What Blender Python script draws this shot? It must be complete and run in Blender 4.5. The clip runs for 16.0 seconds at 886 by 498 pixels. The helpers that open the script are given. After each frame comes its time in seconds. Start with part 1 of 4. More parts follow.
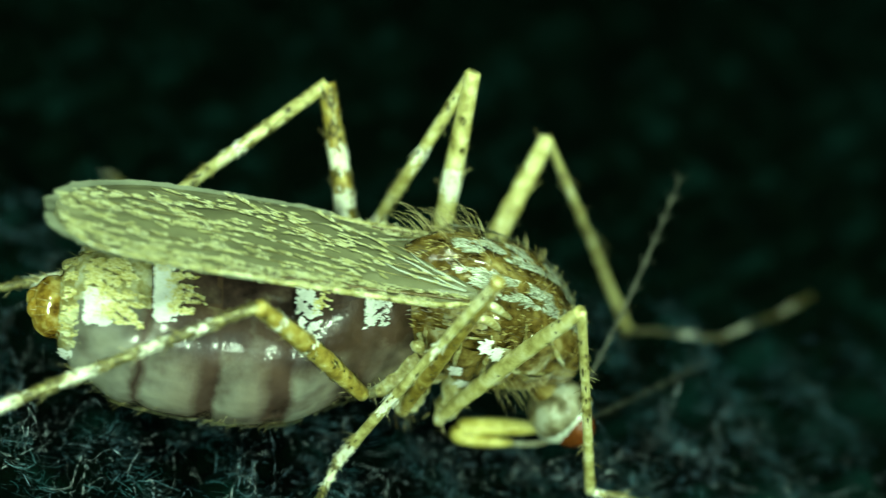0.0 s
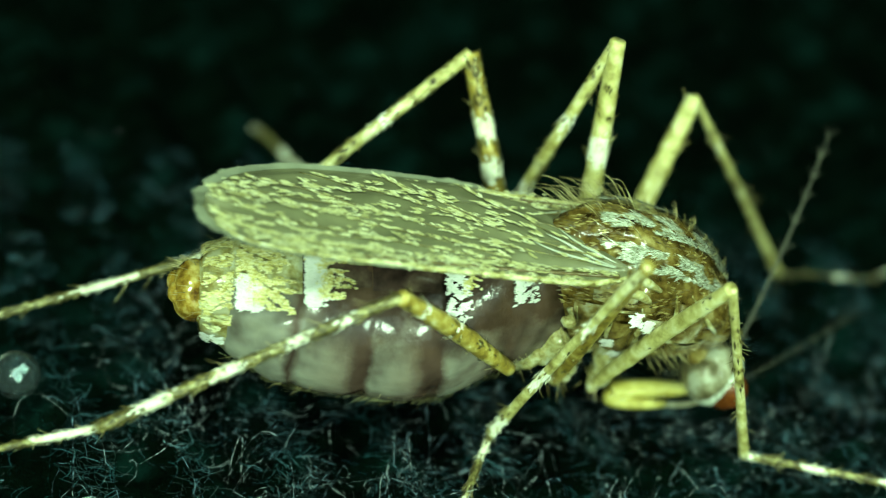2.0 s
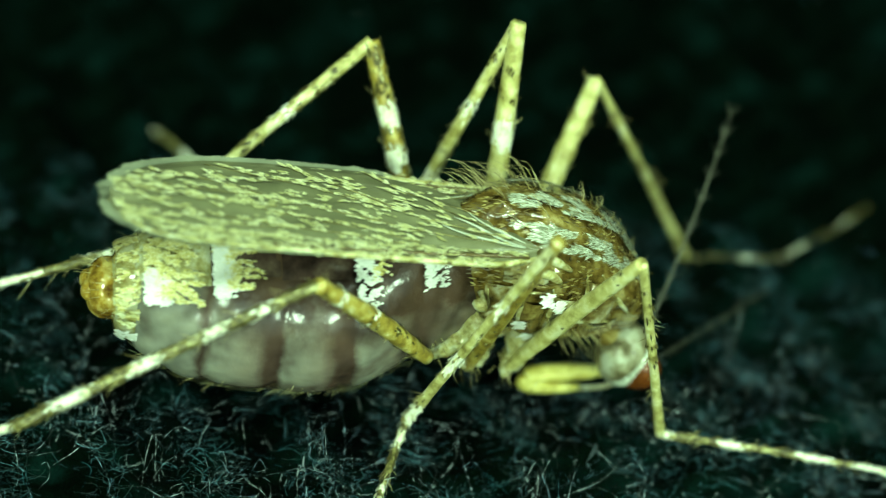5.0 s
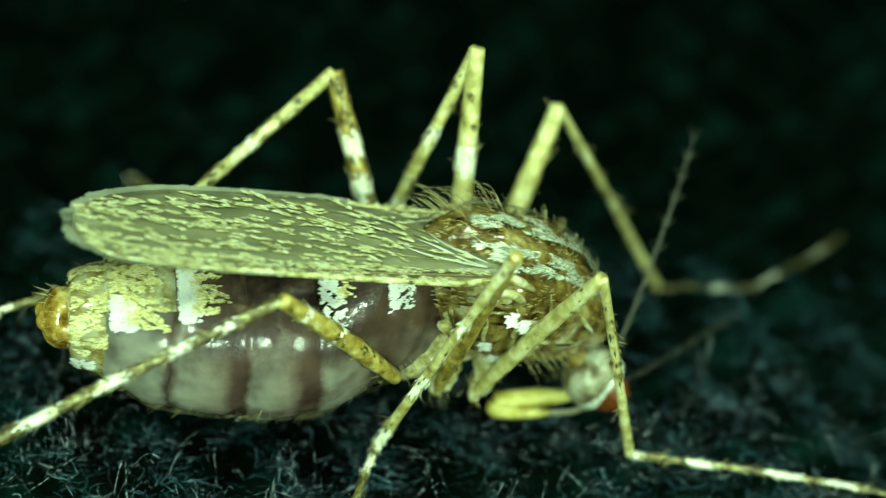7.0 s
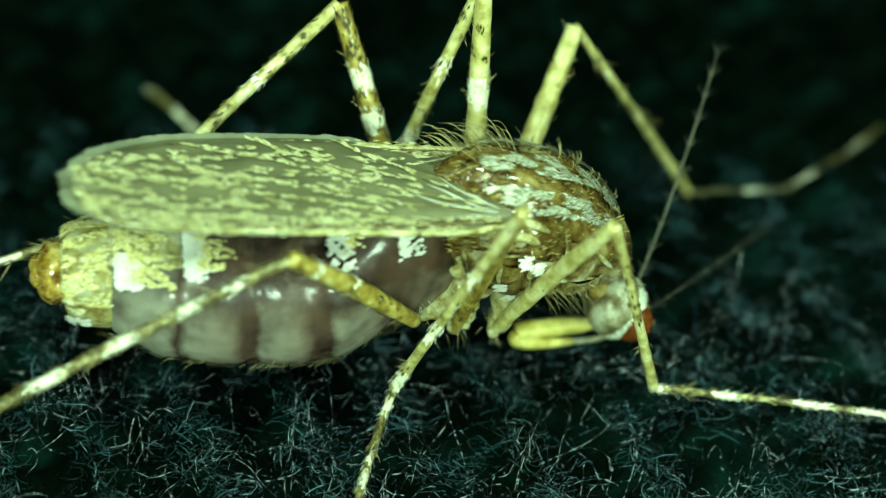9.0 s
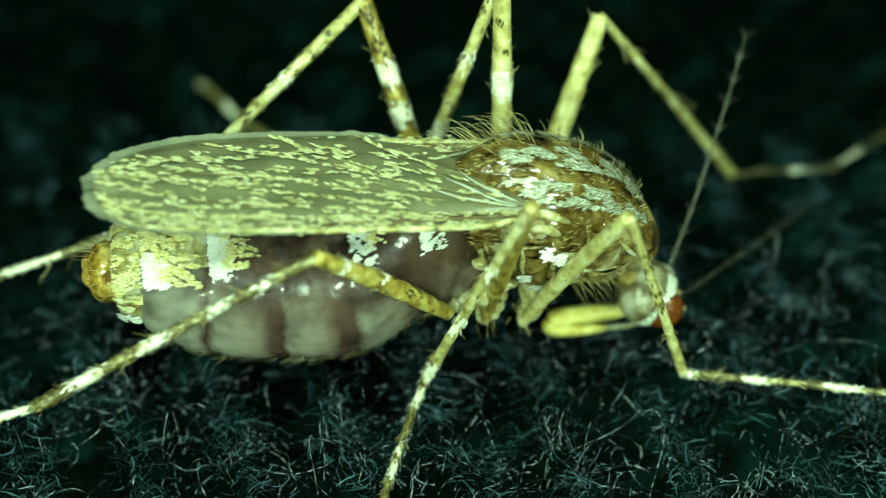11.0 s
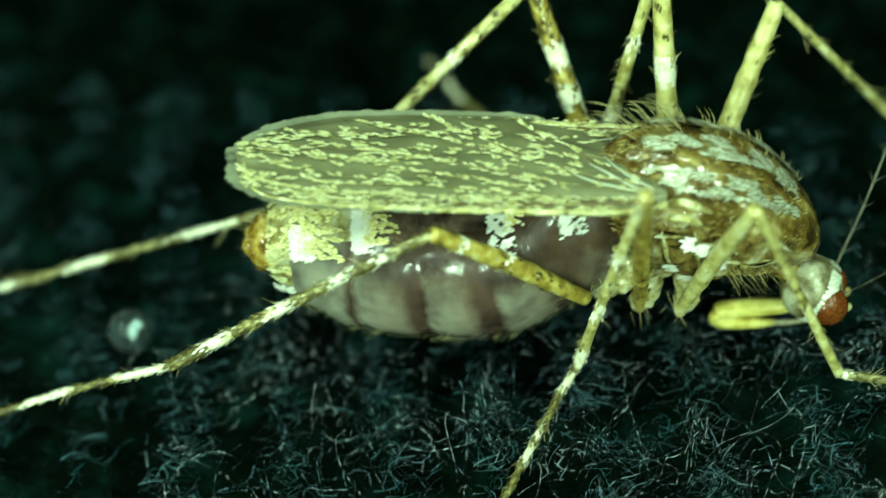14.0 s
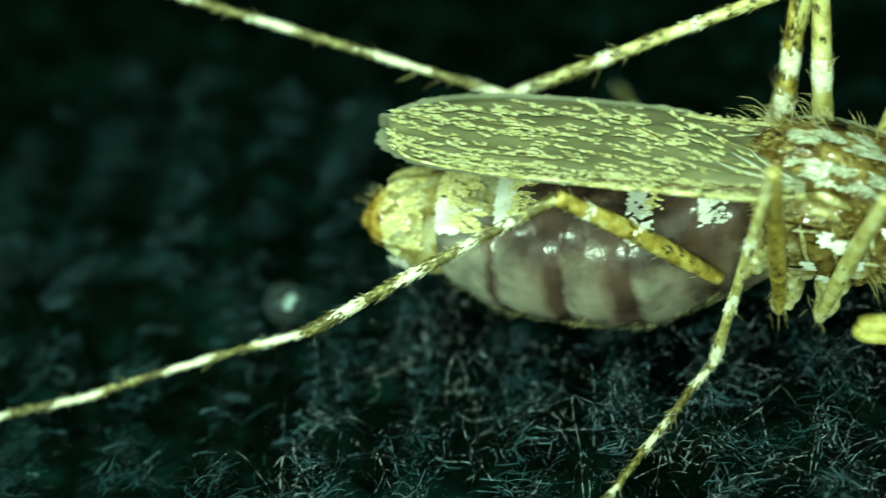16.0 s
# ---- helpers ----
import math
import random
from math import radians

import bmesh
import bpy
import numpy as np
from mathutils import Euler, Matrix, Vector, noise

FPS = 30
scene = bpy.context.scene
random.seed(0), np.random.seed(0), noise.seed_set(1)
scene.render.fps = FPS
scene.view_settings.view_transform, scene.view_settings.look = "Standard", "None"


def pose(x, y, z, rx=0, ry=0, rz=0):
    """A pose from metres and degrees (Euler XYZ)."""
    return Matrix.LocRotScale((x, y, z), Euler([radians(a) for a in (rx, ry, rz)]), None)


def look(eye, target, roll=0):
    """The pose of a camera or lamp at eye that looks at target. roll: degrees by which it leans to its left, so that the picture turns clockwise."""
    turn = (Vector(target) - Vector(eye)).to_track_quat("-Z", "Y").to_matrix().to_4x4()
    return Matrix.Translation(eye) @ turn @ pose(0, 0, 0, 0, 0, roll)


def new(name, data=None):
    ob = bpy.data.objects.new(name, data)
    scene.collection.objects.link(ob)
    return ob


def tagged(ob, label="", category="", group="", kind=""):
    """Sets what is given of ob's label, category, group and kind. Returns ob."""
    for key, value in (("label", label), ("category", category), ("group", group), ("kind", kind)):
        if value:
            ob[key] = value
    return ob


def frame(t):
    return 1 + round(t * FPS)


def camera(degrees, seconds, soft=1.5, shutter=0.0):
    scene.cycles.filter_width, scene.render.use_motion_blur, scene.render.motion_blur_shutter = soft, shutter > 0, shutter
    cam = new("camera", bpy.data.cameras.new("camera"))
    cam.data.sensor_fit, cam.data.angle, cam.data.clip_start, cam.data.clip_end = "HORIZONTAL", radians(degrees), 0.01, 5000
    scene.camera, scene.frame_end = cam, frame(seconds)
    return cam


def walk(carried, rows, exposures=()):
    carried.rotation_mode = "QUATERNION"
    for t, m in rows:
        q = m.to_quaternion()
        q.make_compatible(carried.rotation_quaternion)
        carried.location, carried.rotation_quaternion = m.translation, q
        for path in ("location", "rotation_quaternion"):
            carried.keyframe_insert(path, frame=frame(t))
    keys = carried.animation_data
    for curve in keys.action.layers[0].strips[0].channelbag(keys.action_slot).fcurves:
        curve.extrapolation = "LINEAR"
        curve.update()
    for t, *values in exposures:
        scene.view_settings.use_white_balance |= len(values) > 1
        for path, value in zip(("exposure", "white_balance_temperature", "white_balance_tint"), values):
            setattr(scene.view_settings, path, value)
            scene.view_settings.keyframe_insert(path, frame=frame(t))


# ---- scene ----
# The clip is a close-up of a mosquito, 5 mm long, on black cloth. Numbers below are millimetres, MM turns them into metres.
MM = 0.001

cam = camera(20, 16.0, soft=1.25, shutter=0.6)
cam.data.dof.use_dof = True
cam.data.dof.focus_distance = 0.0216
cam.data.dof.aperture_fstop = 122
walk(cam, [
    (0.0, pose(-0.000985, -0.017763, 0.013333, 58.944, -10.992, 1.370)),
    (0.5, pose(-0.001002, -0.017210, 0.014045, 56.452, -10.040, 2.040)),
    (0.8, pose(-0.001053, -0.017203, 0.014081, 56.289, -9.906, 2.108)),
    (1.0, pose(-0.001367, -0.017162, 0.014305, 55.286, -9.082, 2.528)),
    (1.1, pose(-0.001305, -0.017019, 0.014481, 54.539, -8.371, 3.402)),
    (1.5, pose(-0.001294, -0.016994, 0.014512, 54.407, -8.246, 3.556)),
    (2.0, pose(-0.001239, -0.016915, 0.014577, 54.032, -7.972, 3.436)),
    (2.5, pose(-0.001298, -0.017018, 0.014364, 54.535, -8.153, 3.209)),
    (3.0, pose(-0.001121, -0.017178, 0.013978, 55.454, -7.584, 2.532)),
    (5.5, pose(-0.001306, -0.017099, 0.014139, 55.405, -7.655, -0.285)),
    (6.0, pose(-0.001287, -0.017111, 0.014118, 55.720, -7.479, -0.917)),
    (6.5, pose(-0.000946, -0.016643, 0.014697, 53.595, -6.139, -0.771)),
    (7.0, pose(-0.000656, -0.017725, 0.013603, 58.128, -6.082, -0.000)),
    (7.5, pose(-0.000679, -0.017852, 0.013363, 58.774, -6.292, 0.107)),
    (8.0, pose(-0.000508, -0.017850, 0.013180, 58.907, -5.713, 0.301)),
    (8.5, pose(-0.000204, -0.016705, 0.014399, 53.854, -4.559, 1.058)),
    (9.0, pose(0.000047, -0.016168, 0.014901, 51.698, -3.389, 1.110)),
    (11.5, pose(0.001570, -0.016095, 0.015430, 50.467, 0.494, 4.064)),
    (12.0, pose(0.001699, -0.016330, 0.015252, 51.618, 0.722, 5.150)),
    (12.5, pose(0.002740, -0.016360, 0.014774, 52.630, 2.610, 8.930)),
    (13.0, pose(0.003697, -0.015942, 0.014869, 51.820, 4.839, 11.116)),
    (13.5, pose(0.004557, -0.015969, 0.014657, 52.610, 5.588, 14.036)),
    (14.0, pose(0.004988, -0.015452, 0.015163, 50.721, 6.452, 15.279)),
    (14.5, pose(0.005490, -0.015245, 0.015135, 50.439, 6.721, 18.120)),
    (15.0, pose(0.005703, -0.016528, 0.013643, 55.910, 5.424, 19.712)),
    (15.5, pose(0.006227, -0.016667, 0.013477, 56.975, 6.179, 21.478)),
    (16.0, pose(0.006774, -0.016295, 0.013586, 56.383, 6.962, 24.133)),
])

# ---- light: a dim room and the microscope's own lamps behind the lens ----
world = bpy.data.worlds.new("dim_room")
world.use_nodes = True
world.node_tree.nodes["Background"].inputs[0].default_value = (0.55, 1.0, 0.85, 1)
world.node_tree.nodes["Background"].inputs[1].default_value = 0.004
scene.world = world
scene.view_settings.exposure = 0.0


def led(place, watts, size, colour):
    lamp = bpy.data.lights.new("microscope_lamp", "AREA")
    lamp.shape, lamp.size, lamp.energy, lamp.color = "DISK", size * MM, watts, colour
    ob = new("microscope_lamp", lamp)
    ob.matrix_world = look(Vector(place) * MM, (0, 0.0008, 0.0012))
    return ob


# the ring of lamps round the lens
RING_AIM = Vector((0.3, 0.6, 1.2))
RING_EYE = RING_AIM + Vector((0.08, -0.72, 0.69)).normalized() * 19.0
_turn = look(RING_EYE, RING_AIM).to_3x3()
for k in range(8):
    a = math.pi * (k / 4 + 1 / 8)
    led(RING_EYE + _turn @ Vector((math.cos(a) * 14.0, math.sin(a) * 14.0, 0)), 0.00232, 2.6, (0.652, 1.0, 0.655))


# ---- materials ----
def material(name):
    m = bpy.data.materials.new(name)
    m.use_nodes = True
    nt = m.node_tree
    return m, nt, nt.nodes["Principled BSDF"]


def node(nt, kind, **values):
    n = nt.nodes.new(kind)
    for key, value in values.items():
        n.inputs[key.replace("_", " ")].default_value = value
    return n


def noise_of(nt, per_mm, detail=4.0, rough=0.6, coords="Object"):
    c = nt.nodes.new("ShaderNodeTexCoord")
    n = node(nt, "ShaderNodeTexNoise", Scale=per_mm / MM, Detail=detail, Roughness=rough)
    nt.links.new(c.outputs[coords], n.inputs["Vector"])
    return n


def ramp(nt, source, stops):
    r = nt.nodes.new("ShaderNodeValToRGB")
    while len(r.color_ramp.elements) < len(stops):
        r.color_ramp.elements.new(0.5)
    for e, (at, colour) in zip(r.color_ramp.elements, stops):
        e.position, e.color = at, (*colour, 1)
    nt.links.new(source, r.inputs[0])
    return r


def bump(nt, source, bsdf, strength, depth_mm):
    b = node(nt, "ShaderNodeBump", Strength=strength, Distance=depth_mm * MM)
    nt.links.new(source, b.inputs["Height"])
    nt.links.new(b.outputs[0], bsdf.inputs["Normal"])


def mottled(name, stops, per_mm, roughness=0.4, fine=40.0, relief=0.3, depth=0.01, sheen=0.0, detail=4.0, subsurface=0.0):
    m, nt, p = material(name)
    n = noise_of(nt, per_mm, detail)
    r = ramp(nt, n.outputs[0], stops)
    nt.links.new(r.outputs[0], p.inputs["Base Color"])
    p.inputs["Roughness"].default_value = roughness
    if roughness < 0.2:
        # a wet-looking skin
        p.inputs["Coat Weight"].default_value = 0.6
        p.inputs["Coat Roughness"].default_value = 0.06
    if sheen:
        p.inputs["Sheen Weight"].default_value = sheen
    if subsurface:
        p.inputs["Subsurface Weight"].default_value = subsurface
        p.inputs["Subsurface Radius"].default_value = (0.12 * MM, 0.09 * MM, 0.05 * MM)
        p.inputs["Subsurface Scale"].default_value = 1.0
    f = noise_of(nt, fine, 3.0)
    bump(nt, f.outputs[0], p, relief, depth)
    return m


def island(name, stops, roughness=0.4, metal=0.0):
    """Colour varied from scale to scale."""
    m, nt, p = material(name)
    g = nt.nodes.new("ShaderNodeNewGeometry")
    r = ramp(nt, g.outputs["Random Per Island"], stops)
    nt.links.new(r.outputs[0], p.inputs["Base Color"])
    p.inputs["Roughness"].default_value = roughness
    p.inputs["Metallic"].default_value = metal
    return m


LEG_PALE = mottled("pale_leg_cuticle", [(0.35, (0.07, 0.05, 0.015)), (0.41, (0.30, 0.26, 0.08)), (0.54, (0.54, 0.51, 0.22)), (0.66, (0.76, 0.75, 0.52))], 9.0, 0.34, 60, 0.4, 0.003)
LEG_SPECK = mottled("specked_straw_cuticle", [(0.32, (0.15, 0.12, 0.03)), (0.42, (0.32, 0.28, 0.09)), (0.54, (0.50, 0.47, 0.19)), (0.66, (0.68, 0.66, 0.40))], 6.5, 0.34, 60, 0.4, 0.003)
LEG_HIND = mottled("olive_and_white_cuticle", [(0.44, (0.06, 0.05, 0.015)), (0.53, (0.18, 0.16, 0.05)), (0.60, (0.46, 0.44, 0.20)), (0.68, (0.78, 0.78, 0.58))], 7.5, 0.34, 60, 0.4, 0.003, detail=6.0)
LEG_DARK = mottled("brown_leg_cuticle", [(0.34, (0.15, 0.10, 0.018)), (0.48, (0.29, 0.21, 0.035)), (0.60, (0.44, 0.36, 0.09)), (0.72, (0.66, 0.62, 0.34))], 7.0, 0.34, 60, 0.4, 0.003)
LEG_FAR = mottled("plain_straw_cuticle", [(0.34, (0.26, 0.22, 0.055)), (0.50, (0.48, 0.44, 0.16)), (0.66, (0.64, 0.62, 0.34))], 6.0, 0.36, 60, 0.4, 0.003)
TARSUS = mottled("olive_tarsus_cuticle", [(0.38, (0.05, 0.042, 0.013)), (0.50, (0.16, 0.14, 0.045)), (0.63, (0.36, 0.34, 0.14)), (0.74, (0.62, 0.61, 0.40))], 10.0, 0.36, 60, 0.4, 0.003)
TARSUS_DARK = mottled("dark_olive_tarsus_cuticle", [(0.38, (0.022, 0.019, 0.006)), (0.52, (0.06, 0.052, 0.018)), (0.68, (0.14, 0.13, 0.05))], 10.0, 0.36, 60, 0.4, 0.003)
BAND = mottled("white_scale_band", [(0.32, (0.50, 0.45, 0.22)), (0.46, (0.80, 0.80, 0.64)), (0.6, (0.86, 0.87, 0.76))], 14.0, 0.36, 60, 0.4, 0.003)
BRISTLE = mottled("amber_bristle", [(0.4, (0.16, 0.12, 0.03)), (0.6, (0.56, 0.49, 0.24))], 8.0, 0.3, relief=0.0)
THORAX = mottled("brown_thorax_cuticle", [(0.36, (0.03, 0.018, 0.004)), (0.48, (0.12, 0.075, 0.016)), (0.58, (0.23, 0.17, 0.045)), (0.68, (0.36, 0.30, 0.12))], 5.2, 0.14, 14, 0.9, 0.008, detail=7.0)
PLEURA = mottled("pale_pleura_cuticle", [(0.34, (0.06, 0.036, 0.009)), (0.46, (0.19, 0.135, 0.04)), (0.56, (0.34, 0.29, 0.13)), (0.66, (0.52, 0.50, 0.34))], 5.5, 0.11, 9, 1.0, 0.014, detail=7.0, subsurface=0.15)
HEAD = mottled("brown_head_cuticle", [(0.36, (0.07, 0.055, 0.02)), (0.50, (0.24, 0.22, 0.13)), (0.64, (0.46, 0.47, 0.36))], 5.0, 0.28, 20, 0.4, 0.005)
TERGITE = mottled("dark_brown_tergite", [(0.35, (0.02, 0.012, 0.010)), (0.5, (0.05, 0.030, 0.024)), (0.68, (0.12, 0.085, 0.06))], 4.0, 0.24, 18, 0.5, 0.003, detail=6.0)
AMBER = mottled("dark_amber_tail_cuticle", [(0.34, (0.10, 0.045, 0.006)), (0.50, (0.34, 0.21, 0.03)), (0.66, (0.62, 0.50, 0.16))], 7.0, 0.12, 12, 0.5, 0.006, subsurface=0.2)
TAIL = mottled("amber_tail_cuticle", [(0.34, (0.20, 0.14, 0.03)), (0.50, (0.42, 0.38, 0.15)), (0.64, (0.56, 0.55, 0.36))], 6.0, 0.18, 14, 0.4, 0.005, subsurface=0.15)
COXA = mottled("olive_coxa_cuticle", [(0.36, (0.18, 0.14, 0.04)), (0.50, (0.40, 0.37, 0.16)), (0.64, (0.58, 0.58, 0.40))], 8.0, 0.14, 14, 0.8, 0.008, subsurface=0.15)
PALP = mottled("yellow_proboscis_cuticle", [(0.35, (0.40, 0.32, 0.055)), (0.52, (0.63, 0.56, 0.14)), (0.7, (0.76, 0.71, 0.30))], 6.0, 0.32, 20, 0.3, 0.004)
ANTENNA = mottled("grey_antenna_cuticle", [(0.4, (0.03, 0.03, 0.022)), (0.6, (0.11, 0.11, 0.08))], 10.0, 0.5)
SCALE_WHITE = island("white_scales", [(0.0, (0.76, 0.79, 0.72)), (0.5, (0.92, 0.93, 0.90))], 0.25)
SCALE_GOLD = island("golden_scales", [(0.0, (0.46, 0.38, 0.09)), (0.4, (0.72, 0.66, 0.25)), (1.0, (0.88, 0.86, 0.58))], 0.34)
SCALE_GREY = island("silver_grey_scales", [(0.0, (0.18, 0.18, 0.10)), (0.5, (0.46, 0.49, 0.37)), (1.0, (0.82, 0.86, 0.76))], 0.26, 0.12)
SCALE_SILVER = island("silver_white_scales", [(0.0, (0.36, 0.39, 0.30)), (0.5, (0.56, 0.60, 0.50)), (1.0, (0.76, 0.80, 0.72))], 0.28)
SCALE_STRAW = island("straw_wing_scales", [(0.0, (0.40, 0.38, 0.15)), (0.4, (0.60, 0.59, 0.29)), (1.0, (0.80, 0.81, 0.55))], 0.36)
SCALE_LEG = island("leg_scales", [(0.0, (0.04, 0.031, 0.009)), (0.6, (0.10, 0.083, 0.024)), (0.85, (0.28, 0.24, 0.08)), (1.0, (0.62, 0.59, 0.30))], 0.34)
SCALE_BAND = island("leg_band_scales", [(0.0, (0.62, 0.60, 0.38)), (0.5, (0.82, 0.83, 0.70)), (1.0, (0.88, 0.89, 0.82))], 0.32)
VEIN = mottled("olive_wing_vein", [(0.4, (0.10, 0.088, 0.026)), (0.6, (0.22, 0.20, 0.075))], 8.0, 0.3)
SCALE_BROWN = island("brown_scales", [(0.0, (0.04, 0.025, 0.008)), (0.6, (0.18, 0.13, 0.04)), (1.0, (0.46, 0.38, 0.14))], 0.3)


def abdomen_material():
    """Pale stretched skin with the dark gut and brown bars showing through, by the place along the body."""
    m, nt, p = material("pale_abdomen_skin")
    c = nt.nodes.new("ShaderNodeTexCoord")
    n = noise_of(nt, 2.4, 5.0)
    xyz = nt.nodes.new("ShaderNodeSeparateXYZ")
    nt.links.new(c.outputs["Object"], xyz.inputs[0])
    along = node(nt, "ShaderNodeMapRange", From_Min=-2.52 * MM, From_Max=0.68 * MM)
    nt.links.new(xyz.outputs[0], along.inputs[0])
    wob = nt.nodes.new("ShaderNodeMath")
    wob.operation = "MULTIPLY_ADD"
    nt.links.new(n.outputs[0], wob.inputs[0])
    wob.inputs[1].default_value = 0.07
    nt.links.new(along.outputs[0], wob.inputs[2])
    pale, dark, mid = (0.268, 0.266, 0.222), (0.074, 0.046, 0.036), (0.185, 0.155, 0.125)
    bars = ramp(nt, wob.outputs[0], [(0.270, pale), (0.295, dark), (0.320, pale), (0.44, mid), (0.466, dark), (0.495, dark), (0.515, pale),
                                     (0.62, mid), (0.652, dark), (0.695, dark), (0.72, pale), (0.82, mid), (0.88, dark), (0.95, mid)])
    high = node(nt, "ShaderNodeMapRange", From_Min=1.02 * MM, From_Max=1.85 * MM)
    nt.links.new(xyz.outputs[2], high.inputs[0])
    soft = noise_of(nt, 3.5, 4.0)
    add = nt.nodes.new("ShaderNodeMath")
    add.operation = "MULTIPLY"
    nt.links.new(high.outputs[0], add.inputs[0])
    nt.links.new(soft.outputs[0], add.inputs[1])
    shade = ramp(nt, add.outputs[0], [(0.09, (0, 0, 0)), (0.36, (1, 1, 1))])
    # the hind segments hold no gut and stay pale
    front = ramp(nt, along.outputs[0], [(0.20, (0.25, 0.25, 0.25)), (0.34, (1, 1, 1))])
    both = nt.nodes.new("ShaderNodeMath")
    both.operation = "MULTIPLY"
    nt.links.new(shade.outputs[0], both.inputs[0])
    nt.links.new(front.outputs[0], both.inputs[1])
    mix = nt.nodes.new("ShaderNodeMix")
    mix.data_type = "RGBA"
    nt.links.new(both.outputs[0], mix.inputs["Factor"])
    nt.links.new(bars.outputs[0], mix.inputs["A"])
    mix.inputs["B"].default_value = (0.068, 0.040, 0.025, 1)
    blot = noise_of(nt, 2.6, 2.5, 0.5)
    tone = ramp(nt, blot.outputs[0], [(0.36, (0.52, 0.47, 0.46)), (0.50, (0.95, 0.95, 0.95)), (0.64, (1.25, 1.27, 1.24))])
    mul = nt.nodes.new("ShaderNodeMix")
    mul.data_type, mul.blend_type = "RGBA", "MULTIPLY"
    mul.inputs["Factor"].default_value = 1.0
    nt.links.new(mix.outputs["Result"], mul.inputs["A"])
    nt.links.new(tone.outputs[0], mul.inputs["B"])
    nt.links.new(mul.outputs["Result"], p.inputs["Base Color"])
    p.inputs["Roughness"].default_value = 0.27
    p.inputs["Specular IOR Level"].default_value = 0.24
    p.inputs["Specular Tint"].default_value = (0.86, 0.84, 1.0, 1)
    # a thin moist film over the skin glints in small points
    p.inputs["Coat Weight"].default_value = 0.5
    p.inputs["Coat Roughness"].default_value = 0.13
    p.inputs["Subsurface Weight"].default_value = 0.45
    p.inputs["Subsurface Radius"].default_value = (0.16 * MM, 0.14 * MM, 0.11 * MM)
    p.inputs["Subsurface Scale"].default_value = 1.0
    folds = noise_of(nt, 3.6, 4.0, 0.55)
    f = noise_of(nt, 34, 4.0, 0.7)
    b = node(nt, "ShaderNodeBump", Strength=0.75, Distance=0.022 * MM)
    nt.links.new(folds.outputs[0], b.inputs["Height"])
    b2 = node(nt, "ShaderNodeBump", Strength=0.8, Distance=0.006 * MM)
    nt.links.new(f.outputs[0], b2.inputs["Height"])
    nt.links.new(b.outputs[0], b2.inputs["Normal"])
    nt.links.new(b2.outputs[0], p.inputs["Normal"])
    nt.links.new(b.outputs[0], p.inputs["Coat Normal"])
    return m


def wing_material(name, colour, clear, roughness=0.3):
    m, nt, p = material(name)
    n = noise_of(nt, 2.2, 4.0)
    r = ramp(nt, n.outputs[0], [(0.35, tuple(0.6 * k for k in colour)), (0.65, colour)])
    nt.links.new(r.outputs[0], p.inputs["Base Color"])
    p.inputs["Roughness"].default_value = roughness
    p.inputs["Specular IOR Level"].default_value = 0.7
    t = nt.nodes.new("ShaderNodeBsdfTransparent")
    mix = nt.nodes.new("ShaderNodeMixShader")
    mix.inputs[0].default_value = clear
    nt.links.new(p.outputs[0], mix.inputs[1])
    nt.links.new(t.outputs[0], mix.inputs[2])
    nt.links.new(mix.outputs[0], nt.nodes["Material Output"].inputs["Surface"])
    f = noise_of(nt, 9, 3.0)
    bump(nt, f.outputs[0], p, 0.4, 0.006)
    return m


def eye_material():
    m, nt, p = material("red_compound_eye")
    c = nt.nodes.new("ShaderNodeTexCoord")
    v = node(nt, "ShaderNodeTexVoronoi", Scale=38 / MM)
    nt.links.new(c.outputs["Object"], v.inputs["Vector"])
    r = ramp(nt, v.outputs["Distance"], [(0.0, (0.24, 0.070, 0.010)), (0.6, (0.10, 0.026, 0.006))])
    nt.links.new(r.outputs[0], p.inputs["Base Color"])
    p.inputs["Roughness"].default_value = 0.22
    bump(nt, v.outputs["Distance"], p, 0.5, 0.008)
    return m


def cloth_material():
    m, nt, p = material("black_wool_cloth")
    n = noise_of(nt, 1.6, 6.0)
    r = ramp(nt, n.outputs[0], [(0.38, (0.0002, 0.0014, 0.0006)), (0.52, (0.0005, 0.0034, 0.0021)), (0.66, (0.0020, 0.0120, 0.0105))])
    nt.links.new(r.outputs[0], p.inputs["Base Color"])
    p.inputs["Roughness"].default_value = 0.9
    p.inputs["Specular IOR Level"].default_value = 0.02
    f = noise_of(nt, 20, 4.0)
    bump(nt, f.outputs[0], p, 0.8, 0.05)
    return m


